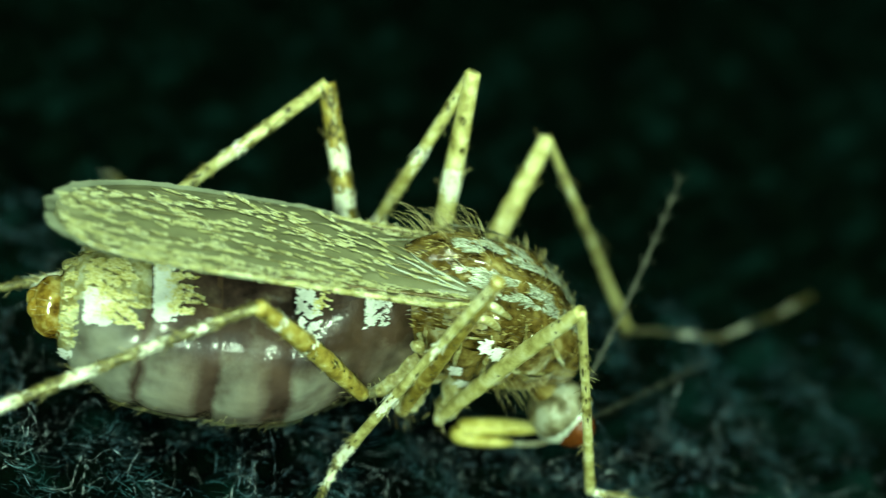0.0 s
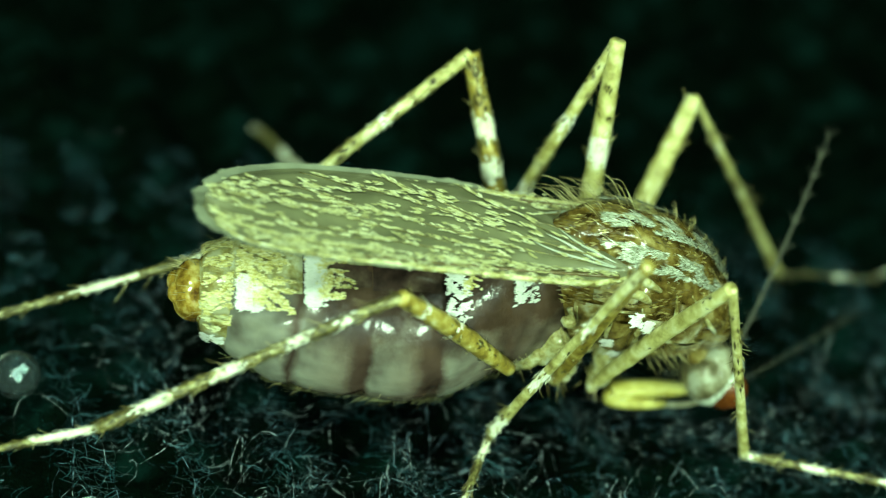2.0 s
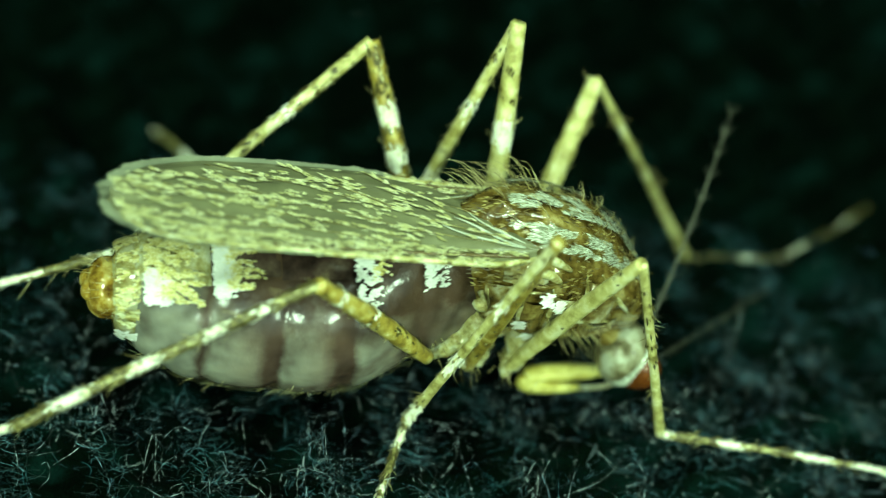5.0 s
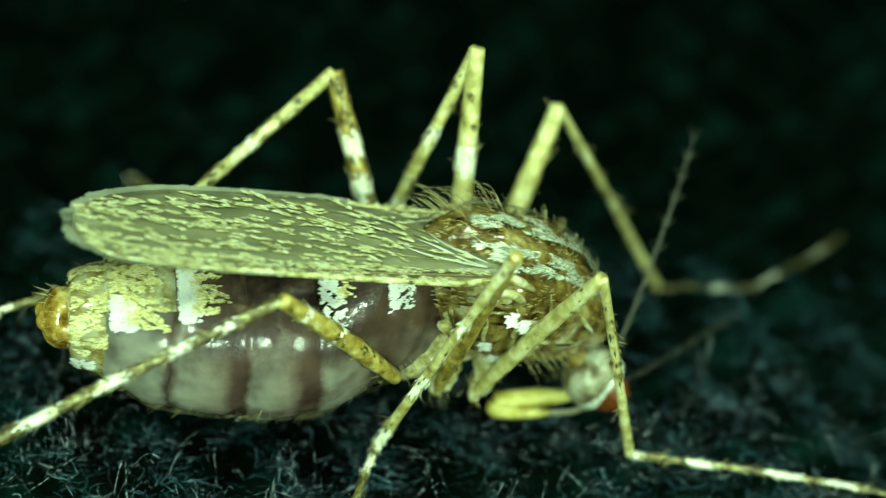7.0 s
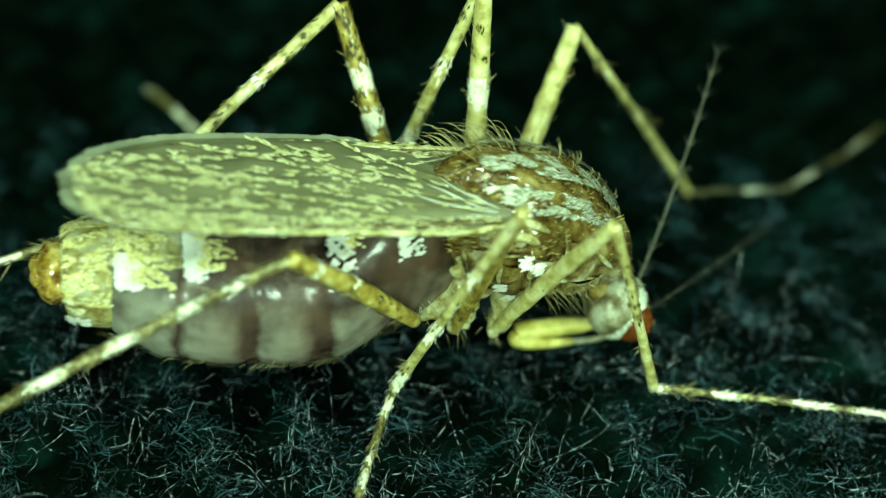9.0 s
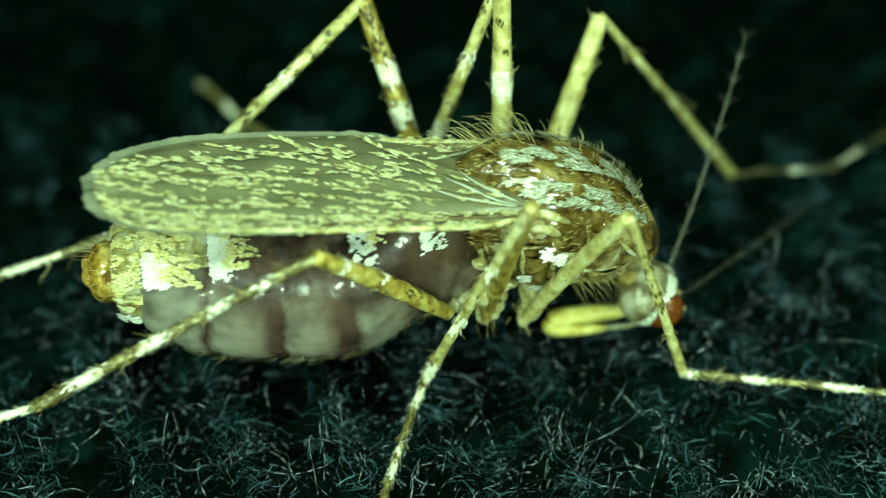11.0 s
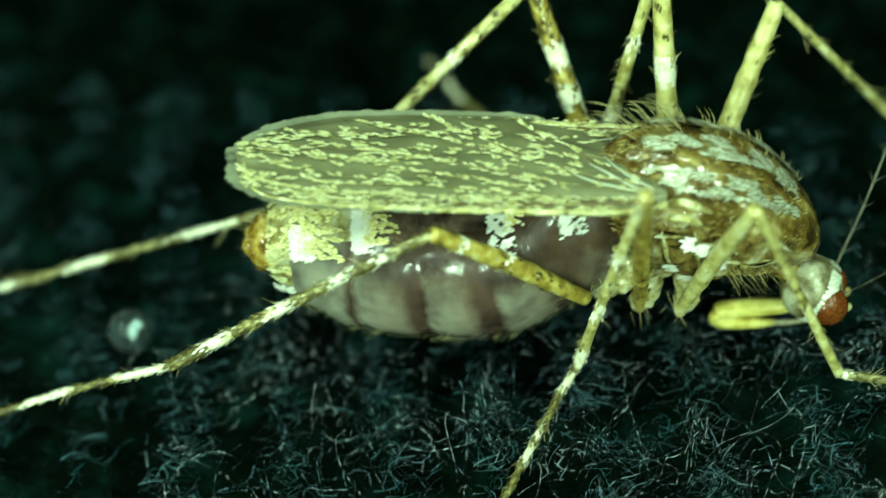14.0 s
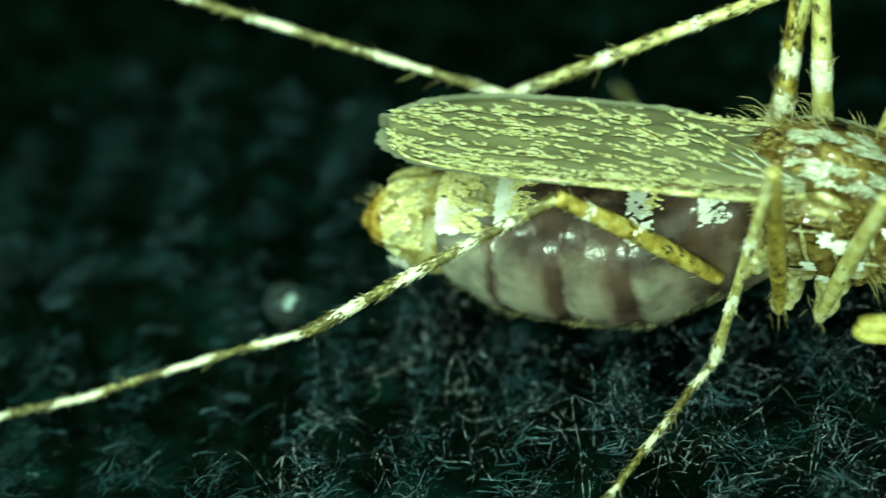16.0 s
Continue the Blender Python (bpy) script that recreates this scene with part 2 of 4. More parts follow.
def fibre_material(name, stops):
    m, nt, p = material(name)
    g = nt.nodes.new("ShaderNodeNewGeometry")
    r = ramp(nt, g.outputs["Random Per Island"], stops)
    # glints painted into the base colour, in short stretches along each fibre
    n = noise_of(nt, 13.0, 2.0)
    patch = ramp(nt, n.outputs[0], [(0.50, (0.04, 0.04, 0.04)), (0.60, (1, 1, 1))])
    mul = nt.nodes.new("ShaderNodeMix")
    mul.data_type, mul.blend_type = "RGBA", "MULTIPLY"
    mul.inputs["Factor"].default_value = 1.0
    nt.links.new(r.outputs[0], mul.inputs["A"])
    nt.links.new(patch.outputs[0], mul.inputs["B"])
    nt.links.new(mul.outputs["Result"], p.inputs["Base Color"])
    p.inputs["Roughness"].default_value = 0.16
    p.inputs["IOR"].default_value = 1.7
    mulr = nt.nodes.new("ShaderNodeMath")
    mulr.operation = "MULTIPLY"
    mulr.inputs[1].default_value = 7.31
    frac = nt.nodes.new("ShaderNodeMath")
    frac.operation = "FRACT"
    nt.links.new(g.outputs["Random Per Island"], mulr.inputs[0])
    nt.links.new(mulr.outputs[0], frac.inputs[0])
    gloss = ramp(nt, frac.outputs[0], [(0.5, (0.02, 0.02, 0.02)), (0.8, (0.3, 0.3, 0.3)), (0.95, (1, 1, 1))])
    gm = nt.nodes.new("ShaderNodeMath")
    gm.operation = "MULTIPLY"
    nt.links.new(gloss.outputs[0], gm.inputs[0])
    nt.links.new(patch.outputs[0], gm.inputs[1])
    nt.links.new(gm.outputs[0], p.inputs["Specular IOR Level"])
    p.inputs["Specular Tint"].default_value = (0.8, 0.95, 1.0, 1)
    return m


ABDOMEN = abdomen_material()
WING = wing_material("smoky_wing_membrane", (0.25, 0.25, 0.135), 0.26)
FRINGE = wing_material("grey_wing_fringe", (0.38, 0.41, 0.29), 0.25, 0.5)
EYE = eye_material()
CLOTH = cloth_material()
# the blue-white stops paint glints on some of the black fibres
FIBRE = fibre_material("black_wool_painted_glints", [(0.0, (0.0006, 0.0024, 0.002)), (0.64, (0.002, 0.0075, 0.0080)), (0.75, (0.010, 0.036, 0.052)), (0.83, (0.10, 0.23, 0.34)), (0.90, (0.48, 0.68, 0.90)), (0.95, (0.80, 0.91, 1.0))])
# the same wool coloured dimmer, for weaker light at left and behind
DIM_FIBRE = fibre_material("dimmed_wool_fibre", [(0.0, (0.0006, 0.003, 0.0025)), (0.5, (0.004, 0.018, 0.016)), (0.9, (0.018, 0.07, 0.076)), (1.0, (0.035, 0.12, 0.13))])
# pale strands, their brightest stops painted as glints too
PALE_FIBRE = fibre_material("pale_fibre_painted_glints", [(0.0, (0.06, 0.13, 0.18)), (0.40, (0.34, 0.50, 0.68)), (0.68, (0.82, 0.92, 1.0))])
LINT = island("blue_black_lint", [(0.0, (0.0012, 0.008, 0.010)), (0.6, (0.006, 0.034, 0.048)), (0.9, (0.04, 0.16, 0.22)), (1.0, (0.30, 0.56, 0.74))], 0.4)
WATER, _nt, _p = material("clear_liquid")
_p.inputs["Transmission Weight"].default_value = 0.984
_p.inputs["Base Color"].default_value = (0.80, 0.94, 1.0, 1)
_p.inputs["IOR"].default_value = 1.45
_p.inputs["Roughness"].default_value = 0.0


# ---- builders ----
def link_mesh(name, me, materials, parent=None, label=""):
    for m in materials if isinstance(materials, (list, tuple)) else [materials]:
        me.materials.append(m)
    for poly in me.polygons:
        poly.use_smooth = True
    ob = new(name, me)
    ob.parent = parent
    if label:
        tagged(ob, label)
    return ob


def part(name, bm, materials, parent=None, label=""):
    me = bpy.data.meshes.new(name)
    bmesh.ops.scale(bm, vec=(MM, MM, MM), verts=bm.verts)
    bm.to_mesh(me)
    bm.free()
    return link_mesh(name, me, materials, parent, label)


def smooth_line(points, steps):
    """A Catmull-Rom line through the points, with its share of the way for each."""
    pts = [Vector(p) for p in points]
    ends = [pts[0] * 2 - pts[1], *pts, pts[-1] * 2 - pts[-2]]
    out = []
    for i in range(len(pts) - 1):
        a, b, c, d = ends[i:i + 4]
        for k in range(steps):
            t = k / steps
            out.append(0.5 * ((2 * b) + (c - a) * t + (2 * a - 5 * b + 4 * c - d) * t * t + (3 * b - a - 3 * c + d) * t ** 3))
    out.append(pts[-1])
    return out


def tube(bm, line, radii, sides=10, slots=None, squash=1.0):
    """A round tube along a line; radii for each point; slots: a function of the share of the way that gives the material slot."""
    n = len(line)
    side = None
    rings = []
    for i, p in enumerate(line):
        d = (line[min(i + 1, n - 1)] - line[max(i - 1, 0)]).normalized()
        if side is None:
            side = d.orthogonal().normalized()
        side = (side - d * side.dot(d)).normalized()
        up = d.cross(side)
        r = radii[i]
        rings.append([bm.verts.new(p + (side * math.cos(a) + up * math.sin(a) * squash) * r) for a in (2 * math.pi * k / sides for k in range(sides))])
    for i in range(n - 1):
        for k in range(sides):
            f = bm.faces.new((rings[i][k], rings[i][(k + 1) % sides], rings[i + 1][(k + 1) % sides], rings[i + 1][k]))
            if slots:
                f.material_index = slots((i + 0.5) / (n - 1), k)
    for ring, flip in ((rings[0], True), (rings[-1], False)):
        f = bm.faces.new(ring[::-1] if flip else ring)
        if slots:
            f.material_index = slots(0.0 if flip else 1.0, 0)


def spike(bm, root, tip, radius, bend=(0, 0, 0)):
    root, tip = Vector(root), Vector(tip)
    mid = (root + tip) / 2 + Vector(bend)
    line = smooth_line([root, mid, tip], 3)
    tube(bm, line, [radius * (1 - 0.85 * i / (len(line) - 1)) for i in range(len(line))], 4)


AXIS = Vector((1, 0.18, 0)).normalized()
SIDE = Vector((-0.18, 1, 0)).normalized()
UP = Vector((0, 0, 1))


class Body:
    """A trunk along the insect's axis: rows of x, height of the centre, half width, half height."""

    def __init__(self, rows, keel=0.0):
        self.rows, self.keel = np.array(rows, float), keel

    def at(self, x, angle, proud=0.0):
        """Angle 0 is the back, +90 the far flank, -90 the near flank."""
        r = self.rows
        z, a, b = (float(np.interp(x, r[:, 0], r[:, k])) for k in (1, 2, 3))
        centre = Vector((x, 0.9 + 0.18 * x, z))
        t = radians(angle)
        a *= 1 - self.keel * max(0.0, -math.cos(t))
        return centre + SIDE * (a + proud) * math.sin(t) + UP * (b + proud) * math.cos(t)

    def normal(self, x, angle):
        e = 1e-2
        du = self.at(x + e, angle) - self.at(x - e, angle)
        dv = self.at(x, angle + 1) - self.at(x, angle - 1)
        n = dv.cross(du).normalized()
        c = Vector((x, 0.9 + 0.18 * x, float(np.interp(x, self.rows[:, 0], self.rows[:, 1]))))
        return n if n.dot(self.at(x, angle) - c) > 0 else -n

    def skin(self, bm, x0, x1, a0=-180, a1=180, nx=24, na=48, proud=0.0, bulge=0.0, ragged=0.0, swell=None):
        closed = a1 - a0 >= 360
        grid = []
        for i in range(nx + 1):
            k = i / nx
            x = x0 + (x1 - x0) * k
            row = []
            for j in range(na + (0 if closed else 1)):
                a = a0 + (a1 - a0) * j / na
                lift = proud + bulge * math.sin(math.pi * k) ** 0.7 + (swell(x) if swell else 0.0)
                wob = ragged * (noise.noise(Vector((x * 3, a * 0.06, 3))))
                row.append(bm.verts.new(self.at(x, a, lift + wob)))
            grid.append(row)
        for i in range(nx):
            for j in range(na):
                j2 = (j + 1) % len(grid[0])
                bm.faces.new((grid[i][j], grid[i][j2], grid[i + 1][j2], grid[i + 1][j]))
        if closed:
            for row in (grid[0], grid[-1]):
                bm.faces.new(row)
        return grid


def refine(rows, n=40):
    """Rounder rows from a few stations."""
    rows = np.array(rows, float)
    pts = smooth_line([Vector((r[0], r[1], r[2])) for r in rows], 6)
    alt = smooth_line([Vector((r[0], r[1], r[3])) for r in rows], 6)
    return [(p.x, p.y, max(p.z, 0.01), max(q.z, 0.01)) for p, q in zip(pts, alt)]


ABD = Body(refine([(-2.35, 1.31, 0.40, 0.43), (-2.32, 1.31, 0.46, 0.49), (-2.24, 1.30, 0.51, 0.53), (-2.12, 1.29, 0.55, 0.57), (-1.83, 1.23, 0.66, 0.68), (-1.14, 1.25, 0.78, 0.79),
                   (-0.54, 1.27, 0.80, 0.80), (-0.15, 1.38, 0.66, 0.77), (0.14, 1.46, 0.54, 0.72), (0.60, 1.52, 0.40, 0.58)]))
TIP = Body(refine([(-2.98, 1.33, 0.06, 0.07), (-2.95, 1.33, 0.17, 0.18), (-2.88, 1.34, 0.24, 0.25), (-2.80, 1.34, 0.265, 0.275), (-2.75, 1.34, 0.27, 0.28), (-2.72, 1.33, 0.36, 0.39), (-2.62, 1.32, 0.41, 0.445), (-2.46, 1.32, 0.45, 0.48), (-2.05, 1.32, 0.46, 0.48)]))
THO = Body(refine([(0.25, 1.55, 0.30, 0.45), (0.45, 1.62, 0.42, 0.62), (0.70, 1.66, 0.52, 0.70), (1.0, 1.64, 0.57, 0.74), (1.25, 1.60, 0.57, 0.72), (1.52, 1.55, 0.53, 0.67),
                   (1.76, 1.48, 0.45, 0.57), (1.98, 1.37, 0.34, 0.41), (2.12, 1.26, 0.21, 0.25), (2.18, 1.22, 0.05, 0.06)]), keel=0.4)


def scale(bm, place, normal, along, length, width, lift=0.25, slot=0):
    """One flat pointed scale that lies on a surface."""
    n = normal.normalized()
    d = (along - n * along.dot(n)).normalized()
    d = (d + n * lift * random.uniform(0.3, 1.2)).normalized()
    s = n.cross(d).normalized()
    p = place + n * 0.006
    v = [bm.verts.new(q) for q in (p, p + d * length * 0.45 + s * width / 2, p + d * length, p + d * length * 0.45 - s * width / 2)]
    f = bm.faces.new(v)
    f.material_index = slot


def scatter(bm, body, count, x0, x1, a0, a1, length=0.085, width=0.03, keep=None, along=None, proud=0.012, slot=0):
    for _ in range(count):
        x, a = random.uniform(x0, x1), random.uniform(a0, a1)
        if keep and not keep(x, a):
            continue
        d = (along or -AXIS) + SIDE * random.uniform(-0.35, 0.35) + UP * random.uniform(-0.35, 0.35)
        scale(bm, body.at(x, a, proud), body.normal(x, a), d, length * random.uniform(0.7, 1.25), width * random.uniform(0.7, 1.3), 0.25, slot)


# ---- the cloth ----
def wale_wave(x, y):
    """1 on the crest of a wale, -1 in the groove between two; the wales run slantwise over the cloth."""
    u = 0.927 * x + 0.375 * y + 0.10 * noise.noise(Vector((x * 0.8, y * 0.6, 1)))
    return math.cos(2 * math.pi * (u + 3.26) / 0.90)


def wales(x, y):
    """Height of the knitted cloth."""
    w = 0.11 * wale_wave(x, y)
    w += 0.05 * math.cos(2 * math.pi * (0.927 * y - 0.375 * x + 0.2 * noise.noise(Vector((x * 1.2, y, 5)))) / 0.56)
    return w - 0.19 + 0.10 * noise.noise(Vector((x * 0.7, y * 0.7, 2)))


def cloth():
    def axis_steps(lo, hi, fine_lo, fine_hi, fine, coarse):
        return [*np.arange(lo, fine_lo, coarse), *np.arange(fine_lo, fine_hi, fine), *np.arange(fine_hi, hi + coarse, coarse)]
    xs = axis_steps(-70, 70, -10, 12, 0.085, 2.0)
    ys = axis_steps(-60, 80, -5, 18, 0.085, 2.0)
    verts = [(x * MM, y * MM, (wales(x, y) if -11 < x < 13 and -6 < y < 19 else -0.17) * MM) for y in ys for x in xs]
    w = len(xs)
    faces = [(j * w + i, j * w + i + 1, (j + 1) * w + i + 1, (j + 1) * w + i) for j in range(len(ys) - 1) for i in range(w - 1)]
    me = bpy.data.meshes.new("cloth")
    me.from_pydata(verts, [], faces)
    ob = link_mesh("ground", me, CLOTH)
    return tagged(ob, "black knitted wool cloth with a fuzzy surface", "cloth", kind="structure")


def fuzz(name, count, box, radius, height, seed, label, crest=0.0, mat=None):
    """Loose curled fibres that stand out of the cloth."""
    rng = np.random.default_rng(seed)
    verts, faces = [], []
    seg, sides = 10, 3
    for _ in range(count):
        x, y = rng.uniform(box[0], box[1]), rng.uniform(box[2], box[3])
        # most stand on the crests of the wales
        if rng.uniform(0, 1) < crest * (0.5 - 0.5 * wale_wave(x, y)):
            continue
        # tufts, with thin places between them
        if noise.noise(Vector((x * 1.3, y * 1.3, 31))) < 0.02 and rng.uniform(0, 1) < 0.80:
            continue
        z = wales(x, y) - 0.02
        yaw = rng.uniform(0, 2 * np.pi) if rng.uniform(0, 1) < 0.75 else rng.normal(np.pi / 2, 0.5) + np.pi * rng.integers(0, 2)
        rise = rng.uniform(0.1, 1.8)
        length = rng.uniform(0.15, 0.5) if rng.uniform(0, 1) < 0.6 else rng.uniform(0.4, 1.1)
        curl, turn = rng.normal(0, 1.9), rng.uniform(1.0, 3.4)
        kink = rng.uniform(0.1, 0.7)
        r = radius * rng.uniform(0.6, 1.6)
        top = height * rng.uniform(0.25, 1.0) ** 1.5
        p = np.array([x, y, z])
        start = len(verts)
        for k in range(seg + 1):
            t = k / seg
            yaw_k = yaw + curl * t + kink * math.sin(7 * t + yaw * 3)
            d = np.array([math.cos(yaw_k), math.sin(yaw_k), 0.0])
            q = p.copy()
            q[2] = z + top * math.sin(min(turn * t, math.pi)) * rise + 0.03 * math.sin(9 * t + yaw)
            s = np.array([-d[1], d[0], 0.0])
            rr = r * (1 - 0.5 * t)
            for c in range(sides):
                a = 2 * math.pi * c / sides
                v = q + s * rr * math.cos(a) + np.array([0, 0, 1.0]) * rr * math.sin(a)
                verts.append((v[0] * MM, v[1] * MM, v[2] * MM))
            p = p + d * length / seg
        for k in range(seg):
            for c in range(sides):
                a, b = start + k * sides + c, start + k * sides + (c + 1) % sides
                faces.append((a, b, b + sides, a + sides))
    me = bpy.data.meshes.new(name)
    me.from_pydata(verts, [], faces)
    ob = link_mesh(name, me, mat or FIBRE)
    return tagged(ob, label, "fibres", kind="stuff")


def lint():
    """Clumps of very fine short lint between the fibres."""
    rng = np.random.default_rng(8)
    verts, faces = [], []
    for _ in range(36000):
        x, y = rng.uniform(-8.5, 9.5), rng.uniform(-3.5, 4.5)
        if noise.noise(Vector((x * 1.7, y * 1.7, 4))) + 0.4 * noise.noise(Vector((x * 5, y * 5, 1))) + 0.40 * wale_wave(x, y) < 0.12:
            continue
        p = np.array([x, y, wales(x, y) + rng.uniform(0.0, 0.16)])
        yaw, rise, r = rng.uniform(0, 2 * np.pi), rng.uniform(-0.3, 0.8), 0.0014 * rng.uniform(0.6, 1.5)
        bend = rng.normal(0, 1.5)
        start = len(verts)
        for k in range(5):
            a = yaw + bend * k / 4
            d = np.array([math.cos(a), math.sin(a), rise * (1 - k / 2.5)])
            s = np.array([-math.sin(a), math.cos(a), 0.0])
            for v in (p + s * r, p - s * r * 0.5 + np.array([0, 0, r]), p - s * r * 0.5 - np.array([0, 0, r])):
                verts.append(tuple(v * MM))
            p = p + d * rng.uniform(0.03, 0.07)
        for k in range(4):
            for c in range(3):
                a, b = start + k * 3 + c, start + k * 3 + (c + 1) % 3
                faces.append((a, b, b + 3, a + 3))
    me = bpy.data.meshes.new("wool_lint")
    me.from_pydata(verts, [], faces)
    return tagged(link_mesh("wool_lint", me, LINT), "clumps of fine blue-black lint on the cloth", "lint", kind="stuff")


cloth()
fuzz("wool_fuzz", 19000, (-2.9, 9.5, -3.5, 2.4), 0.0020, 0.44, 3, "loose curled black wool fibres with painted glints, standing out of the cloth", 0.75)
fuzz("wool_fuzz", 4500, (-8.5, -2.9, -3.5, 2.4), 0.0020, 0.40, 6, "black wool fibres in a dimmed colour standing out of the cloth", 0.75, DIM_FIBRE)
fuzz("wool_fuzz", 3400, (-8.5, 9.5, 2.4, 6.0), 0.0026, 0.34, 5, "loose curled black wool fibres on the cloth behind the insect", 0.8, DIM_FIBRE)
fuzz("pale_fibres", 3600, (-3.4, 9.5, -3.5, 2.2), 0.0025, 0.5, 9, "scattered pale fibres with painted glints, caught in the cloth", 0.6, PALE_FIBRE)
lint()
fuzz("wool_fuzz", 5500, (-9.5, 11.5, 6.0, 17.0), 0.0040, 0.30, 4, "loose curled black wool fibres on the far cloth", 0.8, DIM_FIBRE)


# ---- the droplet on the cloth ----
def droplet():
    bm = bmesh.new()
    bmesh.ops.create_uvsphere(bm, u_segments=40, v_segments=24, radius=0.225)
    for v in bm.verts:
        v.co.z *= 0.96
        v.co += v.normal * 0.006 * noise.noise(v.co * 8)
    # a thin skin round a hollow, like a bubble
    hollow = bmesh.ops.create_uvsphere(bm, u_segments=40, v_segments=24, radius=0.188)["verts"]
    for v in hollow:
        v.co.z *= 0.96
    bmesh.ops.reverse_faces(bm, faces=list({f for v in hollow for f in v.link_faces}))
    bmesh.ops.translate(bm, vec=(-4.08, 0.27, 0.245), verts=bm.verts)
    ob = part("liquid_droplet", bm, WATER)
    # white lumps added inside to stand in for the lamps' reflections
    for k in range(5):
        bm = bmesh.new()
        bmesh.ops.create_icosphere(bm, subdivisions=2, radius=random.uniform(0.024, 0.042))
        for v in bm.verts:
            v.co += v.normal * 0.02 * noise.noise(v.co * 40 + Vector((k, 0, 0)))
        bmesh.ops.translate(bm, vec=(-4.08 + random.uniform(-0.06, 0.06), 0.27 + random.uniform(-0.06, 0.06), 0.25 + random.uniform(-0.05, 0.05)), verts=bm.verts)
        part("reflection_speck", bm, SCALE_WHITE, ob, "white speck standing in for a lamp reflection in the droplet")
    return tagged(ob, "clear round bubble-like droplet lying on the black cloth", "droplet")


droplet()

# ---- the mosquito ----
mosquito = tagged(new("mosquito"), "straw-brown mosquito with banded legs standing on black cloth", "mosquito")


def build_abdomen():
    edges = [-2.35, -1.72, -1.15, -0.55, 0.04, 0.58]

    def swell(x):
        for lo, hi in zip(edges, edges[1:]):
            if lo <= x <= hi:
                return 0.034 * math.sin(math.pi * (x - lo) / (hi - lo)) ** 0.6
        return 0.0
    bm = bmesh.new()
    ABD.skin(bm, -2.35, 0.58, nx=84, na=60, swell=swell)
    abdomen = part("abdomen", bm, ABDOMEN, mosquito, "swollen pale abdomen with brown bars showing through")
    for i in range(len(edges) - 1):
        bm = bmesh.new()
        low = (46, 42, 44, 46, 52)[i]
        ABD.skin(bm, edges[i] - 0.02, edges[i + 1] - 0.03, -low, low, nx=10, na=30, proud=0.012, bulge=0.03, ragged=0.012)
        part("tergite", bm, COXA if i == 0 else TERGITE, abdomen, "olive back plate near the tail" if i == 0 else "dark brown glossy back plate")

    def ragged_edge(lo, hi, lace=0.0):
        def keep(x, a):
            k = (x - lo) / (hi - lo)
            v = noise.noise(Vector((x * 15, a * 0.24, 7)))
            if v < lace:
                return False
            return k + v * 0.9 < 1.05 - 0.5 * random.random() * k
        return keep
    # white patches at the hind edge of each plate, with gold scales before them
    for sgn in (-1, 1):
        for x0, w, gold, a_lo, a_hi in ((-2.29, 0.17, 0.50, 36, 65), (-1.74, 0.19, 0.46, 16, 54), (-0.55, 0.24, 0.17, 30, 64), (0.04, 0.27, 0.0, 30, 68)):
            strip = x0 < -1
            bm = bmesh.new()
            lo, hi = sorted((sgn * a_lo, sgn * a_hi))
            if strip:
                # a dense strip with a straight hind edge and a ragged front edge
                scatter(bm, ABD, 1500, x0 + 0.045, x0 + w * 1.5, lo, hi, 0.06, 0.017,
                        lambda x, a: (x - x0) / w < 0.85 + 0.75 * noise.noise(Vector((x * 6, a * 0.2, x0))) + 0.3 * random.random() - 0.5 * max(0.0, 0.25 - (abs(a) - a_lo) / (a_hi - a_lo)), proud=0.052)
            else:
                edge = ragged_edge(x0, x0 + w * 1.2, -0.06)
                scatter(bm, ABD, 950, x0 + 0.02, x0 + w, lo, hi, 0.055, 0.017,
                        lambda x, a: edge(x, a) and (x - x0) / w > 0.45 * noise.noise(Vector((a * 0.16, x0, 2))) + 0.08 * random.random() and (x - x0) / w < 0.7 + 0.4 * (abs(a) - a_lo) / (a_hi - a_lo), proud=0.05)
            part("white_scale_patch", bm, SCALE_WHITE, abdomen, "patch of white scales")
            if gold:
                bm = bmesh.new()
                g0 = x0 + w * 0.7
                lo, hi = sorted((sgn * (a_lo - 30), sgn * (a_hi - (5 if strip else 15))))
                if strip:
                    scatter(bm, ABD, 4200, x0 + 0.03, x0 + gold, lo, hi, 0.05, 0.013,
                            lambda x, a: (x > g0 or abs(a) < a_lo + 6) and 1.0 - (x - x0) / gold > 0.62 * random.random() * random.random() + 0.55 * noise.noise(Vector((x * 5, a * 0.22, 8 + x0))) + 0.12 and noise.noise(Vector((x * 14, a * 0.26, 3))) > -0.12, proud=0.055)
                else:
                    scatter(bm, ABD, 440, g0, g0 + gold, lo, hi, 0.06, 0.019, ragged_edge(g0, g0 + gold, -0.12), proud=0.05)
                part("golden_scale_patch", bm, SCALE_GOLD, abdomen, "patch of golden scales")
    # scales and hairs along the belly and the plates
    bm = bmesh.new()
    for sgn in (-1, 1):
        scatter(bm, ABD, 520, -2.3, 0.4, *sorted((sgn * 172, sgn * 138)), 0.08, 0.015, lambda x, a: noise.noise(Vector((x * 4, a * 0.1, 9))) > 0.02, proud=0.035)
    part("belly_scales", bm, SCALE_STRAW, abdomen, "sparse pale belly scales")
    bm = bmesh.new()
    scatter(bm, ABD, 1500, -2.3, 0.4, 146, 214, 0.07, 0.018, lambda x, a: noise.noise(Vector((x * 3, a * 0.1, 19))) > -0.1, proud=0.03)
    part("belly_scales", bm, SCALE_BROWN, abdomen, "dark belly scales")
    # a ragged fringe of lifted scales along the edge of the belly
    bm = bmesh.new()
